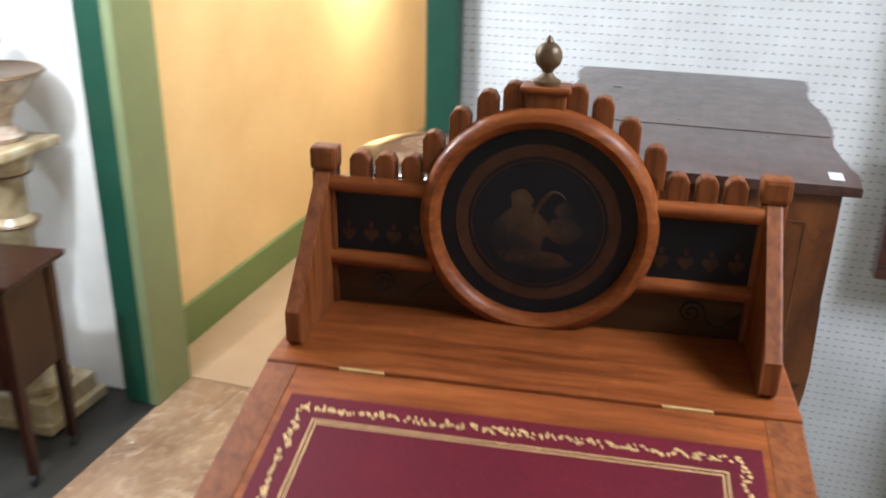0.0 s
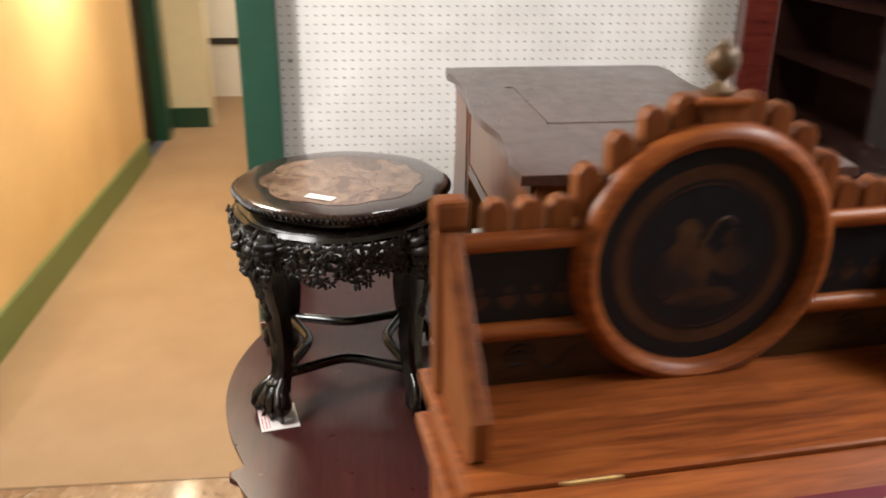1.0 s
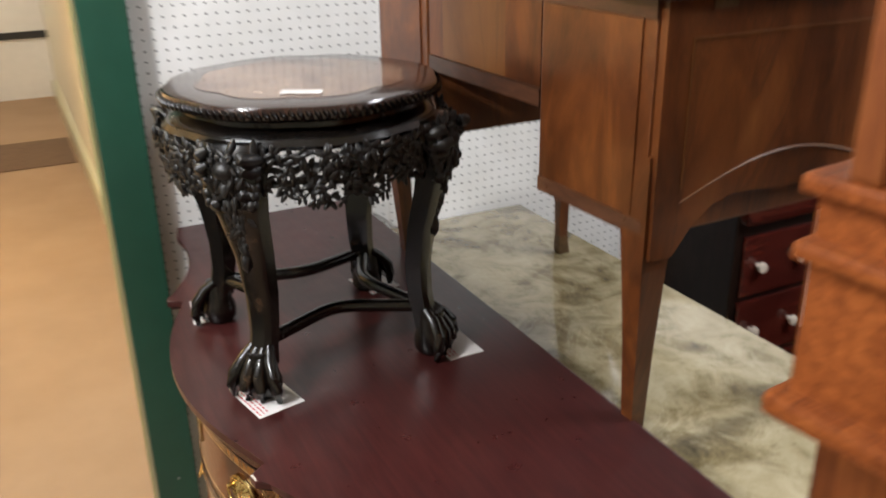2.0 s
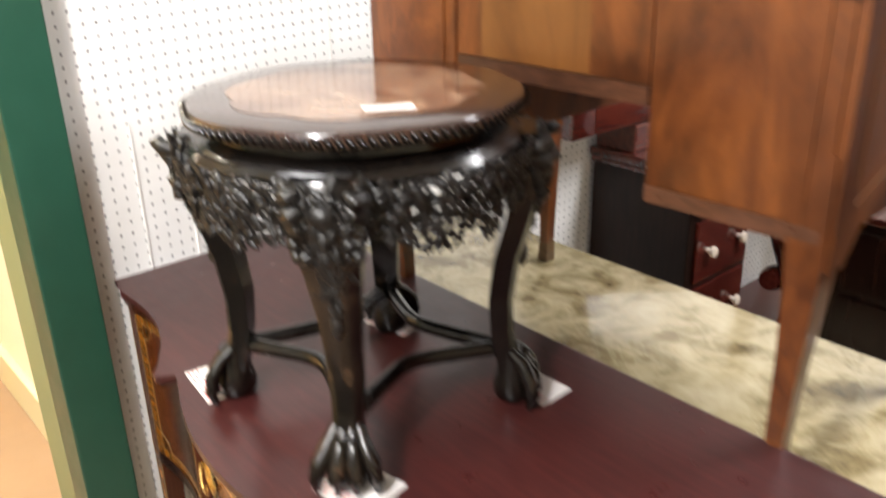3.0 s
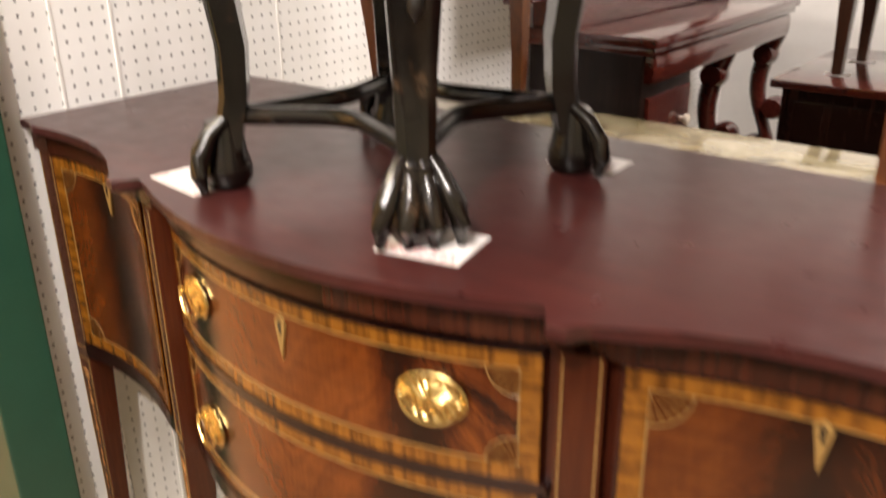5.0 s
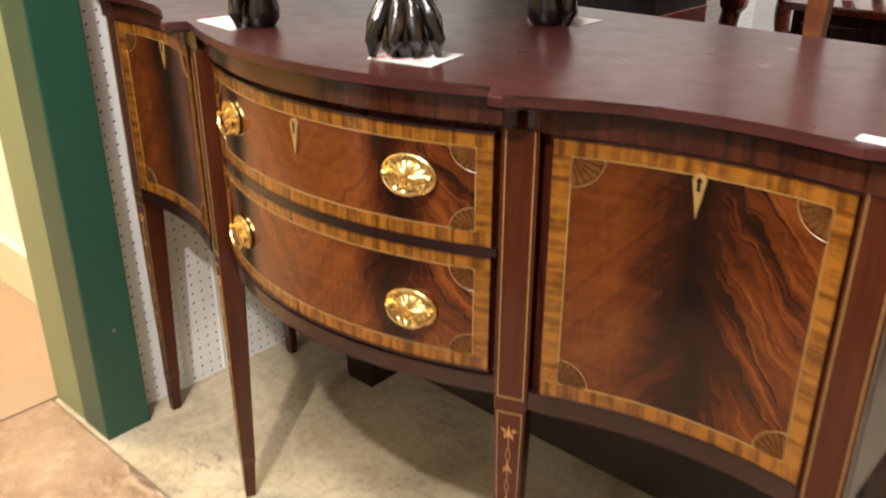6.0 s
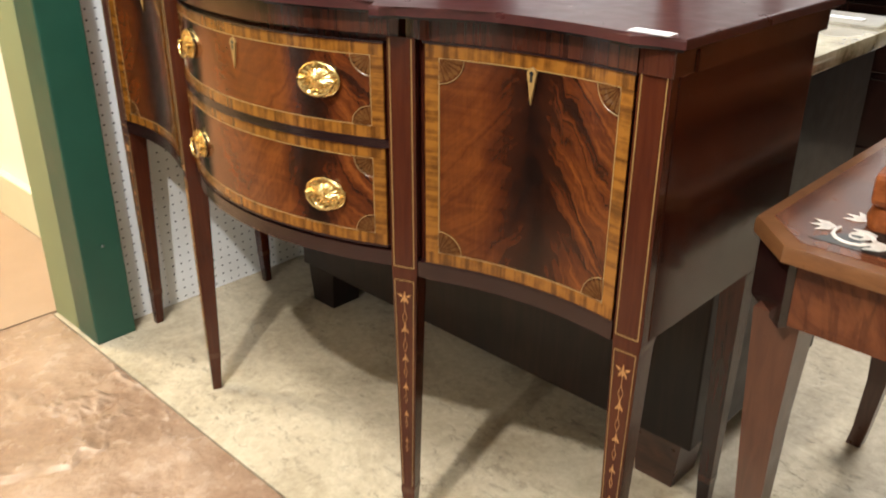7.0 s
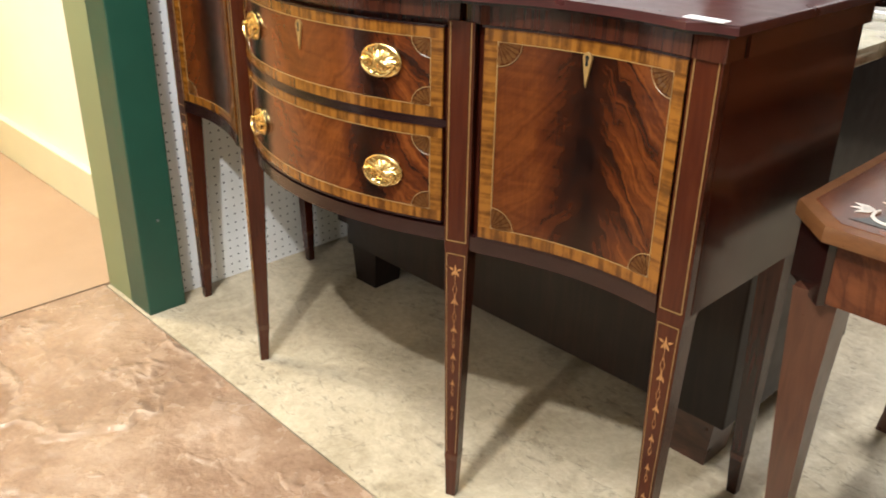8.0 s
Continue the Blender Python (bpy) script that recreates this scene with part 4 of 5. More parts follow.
# ---------------------------------------------------------------- marble-topped cabinet behind the sideboard
def marble_cabinet():
    top = 0.858
    cab = thing("marble_top_cabinet", pose(0, 0, 0), "dark wood cabinet with a thick green-gold marble top", "cabinet")
    part("marble_top", box(0.0, 1.470, 0.478, 1.020, top - 0.032, top, 0.004), MARBLE, cab, "polished green and gold veined marble slab", True)
    part("body", box(0.05, 1.428, 0.482, 0.965, 0.10, top - 0.032, 0.006), CARCASS, cab, "brown carcass darkened for the shade behind the sideboard")
    part("plinth", box(0.215, 1.425, 0.392, 0.960, 0.108, 0.500, 0.004), CARCASS, cab, "projecting base darkened for the shade under the sideboard")
    # left front foot coloured as if in shade, right one a lighter brown
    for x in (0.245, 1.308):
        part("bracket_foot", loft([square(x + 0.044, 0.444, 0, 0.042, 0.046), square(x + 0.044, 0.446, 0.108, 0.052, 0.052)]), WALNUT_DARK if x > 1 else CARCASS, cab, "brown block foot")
    for x in (0.245, 1.308):
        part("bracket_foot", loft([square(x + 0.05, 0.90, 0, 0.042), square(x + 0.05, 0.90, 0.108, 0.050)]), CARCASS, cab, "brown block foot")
    part("pilaster", tube([(1.426, 0.49, 0.80), (1.434, 0.485, 0.70), (1.430, 0.488, 0.5), (1.426, 0.49, 0.2)], [0.012, 0.02, 0.014, 0.01], 10), BLACK_BASE, cab, "glossy dark corner moulding", True)
    return cab


marble_cabinet()
tagged(part("price_tag", box(1.33, 1.40, 0.93, 0.955, 0.858, 0.859), PAPER), "small white tag lying on the marble top", "price tag")


# ---------------------------------------------------------------- walnut dressing desk standing on the marble
def dressing_desk():
    base, z1 = 0.858, 1.630
    x0, x1, y0, y1 = 0.374, 1.258, 0.418, 0.942
    dk = thing("dressing_desk", pose(x0, y0, 0, 0, 0, 1.4) @ Matrix.Translation((-x0, -y0, 0)), "small walnut kneehole dressing desk with cabriole legs", "desk")

    def edge(grow):
        """Serpentine outline of the top."""
        a, b, c, d = x0 - grow, x1 + grow, y0 - grow, y1 + grow
        pts = []
        cuts = [(0.0, 0.0), (0.08, -0.006), (0.16, 0.012), (0.28, 0.018), (0.36, 0.004), (0.44, -0.004), (0.56, -0.004), (0.64, 0.004), (0.72, 0.018), (0.84, 0.012), (0.92, -0.006), (1.0, 0.0)]
        for u, v in cuts:
            pts.append((a + (b - a) * u, c + v))
        for u, v in cuts[1:]:
            pts.append((b + 0.010 * math.sin(math.pi * u) * 0.8, c + (d - c) * u))
        for u, v in cuts[1:]:
            pts.append((b - (b - a) * u, d - v))
        for u, v in cuts[1:-1]:
            pts.append((a - 0.004 * math.sin(math.pi * u), d - (d - c) * u))
        return pts

    part("top", prism(edge(0.018), z1 - 0.017, z1, bevel=0.005), WALNUT_TOP, dk, "faded brown folding top", True)
    lines = bmesh.new()
    box(x0 + 0.235, x0 + 0.238, y0 + 0.085, y0 + 0.103, z1 - 0.002, z1 + 0.0012, 0, lines)
    box(x0 + 0.235, x0 + 0.5745, y0 + 0.1035, y0 + 0.1060, z1 - 0.002, z1 + 0.0012, 0, lines)
    box(x0 + 0.575, x0 + 0.578, y0 + 0.10, y1 + 0.008, z1 - 0.002, z1 + 0.0012, 0, lines)
    part("flap_joint", lines, WALNUT_DARK, dk, "dark joint lines of the flaps")
    # long front: shallow middle over the kneehole, deep drawer boxes at the ends
    zb, zk = 1.286, 1.424
    part("frame", box(x0 + 0.01, x1 - 0.01, y0 + 0.012, y1 - 0.012, zk, z1 - 0.018), WALNUT, dk)
    for a, b in ((x0, x0 + 0.235), (0.990, x1)):
        boxm = part("drawer_box", box(a + 0.004, b - 0.004, y0 + 0.006, y1 - 0.006, zb, z1 - 0.018, 0.003), WALNUT, dk, "deep figured walnut drawer box")
        part("veneer", box(a + 0.03, b - 0.03, y0 + 0.003, y0 + 0.006, zb + 0.03, z1 - 0.045), WALNUT, boxm, "bookmatched veneer panel")
        part("lower_band", box(a + 0.006, b - 0.006, y0 + 0.0032, y0 + 0.006, zb + 0.002, zb + 0.026), WALNUT_DARK, boxm, "dark crossbanded edge")
    for a, b, mat in ((x0 + 0.236, 0.665, WALNUT), (0.665, 0.885, WALNUT_LIGHT), (0.885, 0.989, WALNUT)):
        part("veneer", box(a, b, y0 + 0.008, y0 + 0.012, zk + 0.03, z1 - 0.045), mat, dk, "figured veneer leaf")
    part("upper_band", box(x0 + 0.004, x1 - 0.004, y0 + 0.003, y0 + 0.008, z1 - 0.044, z1 - 0.019), WALNUT_DARK, dk, "dark crossbanded edge")
    part("lower_band", box(x0 + 0.236, 0.990, y0 + 0.006, y0 + 0.012, zk, zk + 0.028), WALNUT_DARK, dk, "dark crossbanded edge")
    # end panel with pale lines and an arched apron
    poly = [(y0 + 0.01, z1 - 0.02), (y0 + 0.01, zb - 0.03)]
    for i in range(13):
        u = i / 12
        poly.append((y0 + 0.05 + (y1 - y0 - 0.1) * u, zb - 0.03 + 0.085 * math.sin(math.pi * u) ** 0.7 + 0.015 * math.sin(3 * math.pi * u)))
    poly += [(y1 - 0.01, zb - 0.03), (y1 - 0.01, z1 - 0.02)]
    turn = Matrix(((0, 0, 1, 0), (1, 0, 0, 0), (0, 1, 0, 0), (0, 0, 0, 1)))
    end = part("end_panel", prism(poly, x1 - 0.004, x1 + 0.010, None, turn), WALNUT, dk, "end panel with arched apron")
    border = bmesh.new()
    for ya in (y0 + 0.055, y1 - 0.058):
        box(x1 + 0.010, x1 + 0.0112, ya, ya + 0.003, zb + 0.07, z1 - 0.07, 0, border)
    box(x1 + 0.010, x1 + 0.0112, y0 + 0.055, y1 - 0.055, z1 - 0.072, z1 - 0.069, 0, border)
    tube([(x1 + 0.0105, y0 + 0.055 + (y1 - y0 - 0.11) * i / 16, zb + 0.05 + 0.05 * math.sin(math.pi * i / 16)) for i in range(17)], 0.0016, 5, border)
    part("stringing", border, WALNUT_LIGHT, end, "pale inlaid border")
    part("hinge_plate", box(x1 + 0.010, x1 + 0.0125, y0 + 0.085, y0 + 0.125, z1 - 0.034, z1 - 0.018), BRASSY, end, "small brass plate")
    # cabriole legs with gilt sabots
    for cx, cy, sx, sy in ((x0 + 0.028, y0 + 0.035, -1, -1), (x1 - 0.028, y0 + 0.035, 1, -1), (x0 + 0.028, y1 - 0.035, -1, 1), (x1 - 0.028, y1 - 0.035, 1, 1)):
        sec = []
        for z, out, h in ((zb + 0.12, 0.002, 0.027), (zb, 0.006, 0.026), (zb - 0.05, 0.008, 0.0225), (1.10, 0.0, 0.0165), (0.98, -0.006, 0.013), (0.90, -0.002, 0.0115), (base + 0.012, 0.006, 0.0125), (base, 0.010, 0.013)):
            sec.append(square(cx + sx * out, cy + sy * out, z, h))
        leg = part("leg", loft(sec), WALNUT, dk, "slender cabriole leg")
        part("sabot", loft([square(cx + sx * 0.010, cy + sy * 0.010, base, 0.0145), square(cx, cy, base + 0.03, 0.0135), square(cx - sx * 0.002, cy - sy * 0.002, base + 0.055, 0.0125)]), BRASSY, leg, "worn gilt sabot")
    return dk


dressing_desk()
tagged(part("price_tag", box(1.190, 1.233, 0.935, 0.957, 1.6303, 1.6313), PAPER), "white price tag lying on the desk top", "price tag")


# ---------------------------------------------------------------- inlaid table that carries the davenport
def inlaid_table():
    x0, x1, y0, y1, h = 1.553, 2.20, 0.131, 0.86, 0.703
    tb = thing("inlaid_table", pose(0, 0, 0), "burl-veneered octagonal side table with pale scroll inlay", "table")

    def octagon(grow, c=0.072):
        a, b, d, e = x0 - grow, x1 + grow, y0 - grow, y1 + grow
        return [(a, d + c), (a + c, d), (b - c, d), (b, d + c), (b, e - c), (b - c, e), (a + c, e), (a, e - c)]

    part("edge", prism(octagon(0), h - 0.026, h - 0.001, bevel=0.008), TABLE_EDGE, tb, "golden brown rounded edge", True)
    part("tabletop", prism(octagon(-0.021, 0.064), h - 0.004, h), BURL, tb, "polished burl veneer top")
    part("apron", prism(octagon(-0.022, 0.066), h - 0.125, h - 0.026), BURL, tb, "burl apron")
    for s in range(2):
        xa = x0 + 0.018 if s == 0 else x1 - 0.018
        part("corner_block", prism([(xa - 0.012, y0 + 0.085), (xa + 0.062, y0 + 0.012), (xa + 0.075, y0 + 0.030), (xa + 0.004, y0 + 0.10)], h - 0.128, h - 0.027), MAHOG_DARK, tb, "dark canted corner")
    part("inlay_ground", prism([(x0 + 0.085, y0 + 0.045), (x1 - 0.085, y0 + 0.045), (x1 - 0.12, y0 + 0.13), (x0 + 0.15, y0 + 0.13)], h, h + 0.0008), EBONY_PANEL, tb, "dark panel let into the top")
    scroll = bmesh.new()
    rnd = random.Random(11)
    for cx, cy, r, turns in ((x0 + 0.135, y0 + 0.085, 0.034, 1), (x0 + 0.205, y0 + 0.125, 0.040, -1), (x0 + 0.250, y0 + 0.075, 0.028, 1), (x0 + 0.33, y0 + 0.11, 0.036, -1), (x0 + 0.16, y0 + 0.155, 0.026, 1), (x0 + 0.42, y0 + 0.085, 0.032, 1)):
        pts = [(cx + r * (1 - i / 24) * math.cos(turns * i * 0.42 + cx * 9), cy + r * (1 - i / 24) * math.sin(turns * i * 0.42 + cx * 9), h + 0.0012) for i in range(22)]
        tube(pts, [0.0030 - 0.00006 * i for i in range(22)], 5, scroll)
    for i in range(15):
        cx, cy, a = x0 + 0.10 + 0.026 * i, y0 + rnd.uniform(0.055, 0.16), rnd.uniform(0, 360)
        for k in (-34, 0, 34):
            prism([(0, 0), (0.015, 0.0065), (0.034, 0), (0.015, -0.0065)], h + 0.0008, h + 0.0016, scroll, pose(cx, cy, 0, 0, 0, a + k))
    part("scroll_inlay", scroll, PEARL, tb, "pale pearl scroll and leaf inlay")
    for x, y, sx, sy in ((x0 + 0.068, y0 + 0.068, -1, -1), (x1 - 0.068, y0 + 0.068, 1, -1), (x0 + 0.068, y1 - 0.068, -1, 1), (x1 - 0.068, y1 - 0.068, 1, 1)):
        sec = [square(x, y, h - 0.12, 0.034), square(x, y, 0.40, 0.026), square(x - sx * 0.004, y - sy * 0.004, 0.18, 0.018), square(x + sx * 0.008, y + sy * 0.008, 0.05, 0.015), square(x + sx * 0.016, y + sy * 0.016, 0.0, 0.015)]
        part("leg", loft(sec, None, None), LEG_BROWN, tb, "tapered brown leg")
    return tb


inlaid_table()


# ---------------------------------------------------------------- davenport desk with gallery
def davenport():
    """Local x points to the writer, y across the desk from its left side, z up."""
    dv = thing("davenport_desk", pose(1.729, 0.252, 0.703, 0, 0, 6.2) @ Matrix.Scale(1.045, 4), "honey oak davenport desk with gallery and red leather slope", "desk")
    B = 0.743
    W0, W1 = -0.014, 0.572
    flat = 1.538 - B
    # writing box: flat shelf behind, slope in front
    prof = [(-0.035, flat - 0.014), (-0.035, 1.345 - B), (0.47, 1.345 - B), (0.47, 1.455 - B), (0.178, flat - 0.016), (0.16, flat - 0.014)]
    turn = Matrix(((1, 0, 0, 0), (0, 0, 1, 0), (0, 1, 0, 0), (0, 0, 0, 1)))
    part("writing_box", prism(prof, W0 + 0.012, W1 - 0.012, None, turn), OAK, dv, "honey oak writing box")
    part("shelf", box(-0.045, 0.172, W0, W1, flat - 0.016, flat, 0.004), OAK, dv, "flat oak shelf with moulded edge")
    part("box_moulding", box(-0.048, 0.478, W0 - 0.006, W1 + 0.006, 1.330 - B, 1.352 - B, 0.006), OAK, dv, "moulded oak band")
    part("upper_moulding", box(-0.042, 0.16, W0 - 0.004, W1 + 0.004, 1.470 - B, 1.486 - B, 0.005), OAK, dv, "moulded oak band")
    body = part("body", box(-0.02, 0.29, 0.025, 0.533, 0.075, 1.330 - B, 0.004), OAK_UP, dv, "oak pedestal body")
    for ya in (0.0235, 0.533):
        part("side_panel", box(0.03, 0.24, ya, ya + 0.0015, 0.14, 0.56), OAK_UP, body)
    part("base", box(-0.045, 0.33, 0.0, 0.558, 0.035, 0.078, 0.008), OAK, dv, "moulded oak base")
    for x in (-0.02, 0.30):
        for y in (0.03, 0.528):
            part("foot", lathe([(0.026, 0), (0.030, 0.012), (0.024, 0.03), (0.028, 0.036)], 16, None, Matrix.Translation((x, y, 0))), OAK, dv, "turned foot", True)
    for y in (0.03, 0.528):
        part("bracket", tube([(0.43, y, 1.335 - B), (0.40, y, 1.25 - B), (0.33, y, 1.05 - B), (0.35, y, 0.85 - B), (0.31, y, 0.78 - B)], [0.022, 0.026, 0.022, 0.020, 0.024], 10), OAK_UP, dv, "shaped oak bracket", True)
    # sloping lid with leather
    ang = math.degrees(math.atan2(flat - 0.004 - (1.472 - B), 0.30))
    lid_m = Matrix.Translation((0.176, 0, flat - 0.001)) @ pose(0, 0, 0, 0, ang, 0)
    lid = part("lid", box(0.0, 0.315, W0 + 0.004, W1 - 0.004, -0.016, 0.0, 0.004, None, lid_m), OAK, dv, "sloping oak lid")
    part("leather", box(0.046, 0.290, 0.035, 0.524, 0.0, 0.0012, 0, None, lid_m), LEATHER, lid, "dark red tooled leather")
    tool = bmesh.new()
    rnd = random.Random(3)
    xa, xb, ya, yb = 0.052, 0.284, 0.041, 0.518
    for (p, q) in (((xa + 0.012, ya + 0.012), (xa + 0.012, yb - 0.012)), ((xb - 0.012, ya + 0.012), (xb - 0.012, yb - 0.012)), ((xa + 0.012, ya + 0.012), (xb - 0.012, ya + 0.012)), ((xa + 0.012, yb - 0.012), (xb - 0.012, yb - 0.012))):
        n = int((Vector(q) - Vector(p)).length / 0.0058)
        for i in range(n):
            c = Vector(p).lerp(Vector(q), (i + 0.5) / n)
            for k in range(2):
                w, h = rnd.uniform(0.0012, 0.0036), rnd.uniform(0.0012, 0.0036)
                dx, dy = rnd.uniform(-0.0045, 0.0045), rnd.uniform(-0.0045, 0.0045)
                prism([(c.x + dx - w, c.y + dy), (c.x + dx, c.y + dy - h), (c.x + dx + w, c.y + dy), (c.x + dx, c.y + dy + h)], 0.0012, 0.0016, tool, lid_m)
    part("gilt_border", tool, GILT, lid, "worn gilt tooled border")
    line = bmesh.new()
    for off in (0.028, 0.0325):
        a, b, c, d = xa + off, xb - off, ya + off, yb - off
        for r in ((a, a + 0.0016, c, d), (b - 0.0016, b, c, d), (a, b, c, c + 0.0016), (a, b, d - 0.0016, d)):
            box(*r, 0.0012, 0.0016, 0, line, lid_m)
    part("gilt_line", line, GILT, lid, "gilt double line")
    for y0, y1 in ((W0 + 0.003, W0 + 0.040), (W1 - 0.040, W1 - 0.003)):
        part("cleat", box(0.001, 0.316, y0, y1, -0.0165, 0.0009, 0.0008, None, lid_m), OAK_UP, lid)
    for y in (0.10, 0.455):
        part("hinge", box(0.1737, 0.1768, y - 0.026, y + 0.026, flat - 0.002, flat + 0.0008), GILT, dv, "thin brass hinge")
    # gallery
    gz = flat
    back = part("gallery_back", box(-0.012, 0.006, 0.012, 0.536, gz, 1.700 - B, 0.001), OAK_DARK, dv, "dark oak gallery back")
    for y0, y1 in ((0.014, 0.150), (0.398, 0.534)):
        part("panel", box(0.006, 0.008, y0, y1, 1.612 - B, 1.690 - B), PAINT_BLACK, back, "black painted panel")
        fl = bmesh.new()
        for i in range(4):
            yc = y0 + 0.024 + 0.029 * i
            for k, dz, s in ((0, 0.0, 0.0052), (-1, 0.003, 0.0034), (1, 0.003, 0.0034), (0, 0.014, 0.0030)):
                poly = [(yc + 0.0062 * k + s * math.cos(q), 1.634 - B + dz + s * 1.5 * math.sin(q)) for q in (math.pi * j / 6 for j in range(12))]
                prism(poly, 0.0080, 0.0086 + 0.0002 * k, fl, Matrix(((0, 0, 1, 0), (1, 0, 0, 0), (0, 1, 0, 0), (0, 0, 0, 1))))
        part("painted_flower", fl, PAINT_OCHRE, back, "faded painted tulips")
        for z in (1.701, 1.603):
            part("rail", tube([(0.010, y0 - 0.004, z - B), (0.010, y1 - 0.002 if y1 < 0.3 else y1, z - B)], 0.0105, 12), OAK, back, "rounded oak rail", True)
        sc = bmesh.new()
        cy = (y0 + y1) / 2
        tube([(0.0065, cy + 0.016 * (1 - i / 26) * math.cos(i * 0.5), 1.570 - B + 0.016 * (1 - i / 26) * math.sin(i * 0.5)) for i in range(24)], 0.0014, 5, sc)
        tube([(0.0065, cy + 0.016 + 0.05 * i / 8, 1.565 - B - 0.012 * math.sin(i * 0.6)) for i in range(9)], 0.0012, 5, sc)
        part("painted_scroll", sc, PAINT_BLACK, back, "faint painted scroll")
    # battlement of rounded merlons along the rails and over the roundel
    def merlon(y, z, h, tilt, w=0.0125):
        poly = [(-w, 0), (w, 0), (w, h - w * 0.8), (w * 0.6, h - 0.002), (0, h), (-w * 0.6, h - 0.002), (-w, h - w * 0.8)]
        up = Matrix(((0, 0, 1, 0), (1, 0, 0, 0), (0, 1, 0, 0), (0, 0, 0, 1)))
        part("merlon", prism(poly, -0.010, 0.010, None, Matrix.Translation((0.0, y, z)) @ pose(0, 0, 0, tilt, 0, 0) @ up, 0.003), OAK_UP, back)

    for i in range(4):
        merlon(0.053 + 0.0325 * i, 1.706 - B, 0.036, 0)
        merlon(0.400 + 0.0325 * i, 1.706 - B, 0.036, 0)
    cy, cz, R = 0.274, 1.669 - B, 0.143
    for y in (-0.112, -0.098, -0.066, -0.036, 0.036, 0.066, 0.098, 0.112):
        z = math.sqrt(max(0, R * R - y * y))
        if abs(y) == 0.112:
            merlon(cy + y * 1.16, cz + 0.052, 0.052, 0)
        else:
            merlon(cy + y, cz + z - 0.014, 0.044, 0)
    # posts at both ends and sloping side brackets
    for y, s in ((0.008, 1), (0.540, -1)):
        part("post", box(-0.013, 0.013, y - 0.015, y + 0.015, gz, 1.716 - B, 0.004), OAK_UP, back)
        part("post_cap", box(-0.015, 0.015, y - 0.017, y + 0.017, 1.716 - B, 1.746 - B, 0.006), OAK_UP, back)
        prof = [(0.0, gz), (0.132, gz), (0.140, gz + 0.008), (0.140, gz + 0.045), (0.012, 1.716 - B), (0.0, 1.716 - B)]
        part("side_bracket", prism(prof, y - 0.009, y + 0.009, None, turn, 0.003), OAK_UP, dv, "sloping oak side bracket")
    # roundel: moulded ring, black ground, faded painted picture as plain shapes
    face = Matrix.Translation((0.008, cy, cz)) @ pose(0, 0, 0, 0, 90, 0)
    ring = bmesh.new()
    own = bmesh.new()
    prof_r = [(0.118, 0.0), (0.119, 0.012), (0.123, 0.017), (0.129, 0.021), (0.136, 0.019), (0.142, 0.011), (0.144, 0.0)]
    circ = [[own.verts.new((r * math.cos(2 * math.pi * k / 64), r * math.sin(2 * math.pi * k / 64), h)) for k in range(64)] for r, h in prof_r]
    for a, b in zip(circ, circ[1:] + circ[:1]):
        for k in range(64):
            own.faces.new((a[k], a[(k + 1) % 64], b[(k + 1) % 64], b[k]))
    merge(ring, own, face)
    roundel = part("roundel", ring, OAK, dv, "moulded round oak frame", True)
    part("ground", lathe([(0.119, 0.0), (0.119, 0.003), (0.001, 0.0032)], 64, None, face), PAINT_BLACK, roundel, "dark painted ground", True)
    for r0, r1 in ((0.084, 0.099), (0.0785, 0.080)):
        own = bmesh.new()
        a = [own.verts.new((r0 * math.cos(2 * math.pi * k / 64), r0 * math.sin(2 * math.pi * k / 64), 0.0036)) for k in range(64)]
        b = [own.verts.new((r1 * math.cos(2 * math.pi * k / 64), r1 * math.sin(2 * math.pi * k / 64), 0.0036)) for k in range(64)]
        for k in range(64):
            own.faces.new((a[k], a[(k + 1) % 64], b[(k + 1) % 64], b[k]))
        part("painted_ring", merge(bmesh.new(), own, face), PAINT_OCHRE, roundel, "faded ochre ring")
    part("painted_picture", lathe([(0.0775, 0.0030), (0.0775, 0.0037), (0.001, 0.0038)], 48, None, face), PAINT_NAVY, roundel, "dark navy painted ground", True)
    for k, (y, z, ry, rz) in enumerate(((-0.018, -0.012, 0.030, 0.036), (-0.020, 0.028, 0.013, 0.015), (0.032, -0.006, 0.020, 0.017), (0.002, -0.046, 0.040, 0.012), (0.030, 0.020, 0.010, 0.009), (-0.044, -0.020, 0.012, 0.024))):
        poly = [(y + ry * math.cos(q) * (1 + 0.12 * math.sin(5 * q + k)), z + rz * math.sin(q)) for q in (2 * math.pi * j / 28 for j in range(28))]
        part("painted_shape", prism(poly, 0.0036, 0.0040 + 0.00012 * k, None, Matrix.Translation((0.008, cy, cz)) @ Matrix(((0, 0, 1, 0), (1, 0, 0, 0), (0, 1, 0, 0), (0, 0, 0, 1)))), PICTURE, roundel, "worn brown painted shape")
    part("painted_shape", tube([(0.0115, cy - 0.004 + 0.036 * q / 10, cz + 0.014 + 0.028 * math.sin(q * 0.24)) for q in range(11)], [0.0036 - 0.0002 * q for q in range(11)], 6), PICTURE, roundel, "worn brown painted stroke")
    # block and finial on top
    part("block", box(-0.016, 0.016, cy - 0.024, cy + 0.024, cz + R - 0.012, cz + R + 0.018, 0.003), OAK_UP, dv)
    part("block_cap", box(-0.021, 0.021, cy - 0.029, cy + 0.029, cz + R + 0.016, cz + R + 0.023, 0.003), OAK, dv)
    fz = cz + R + 0.023
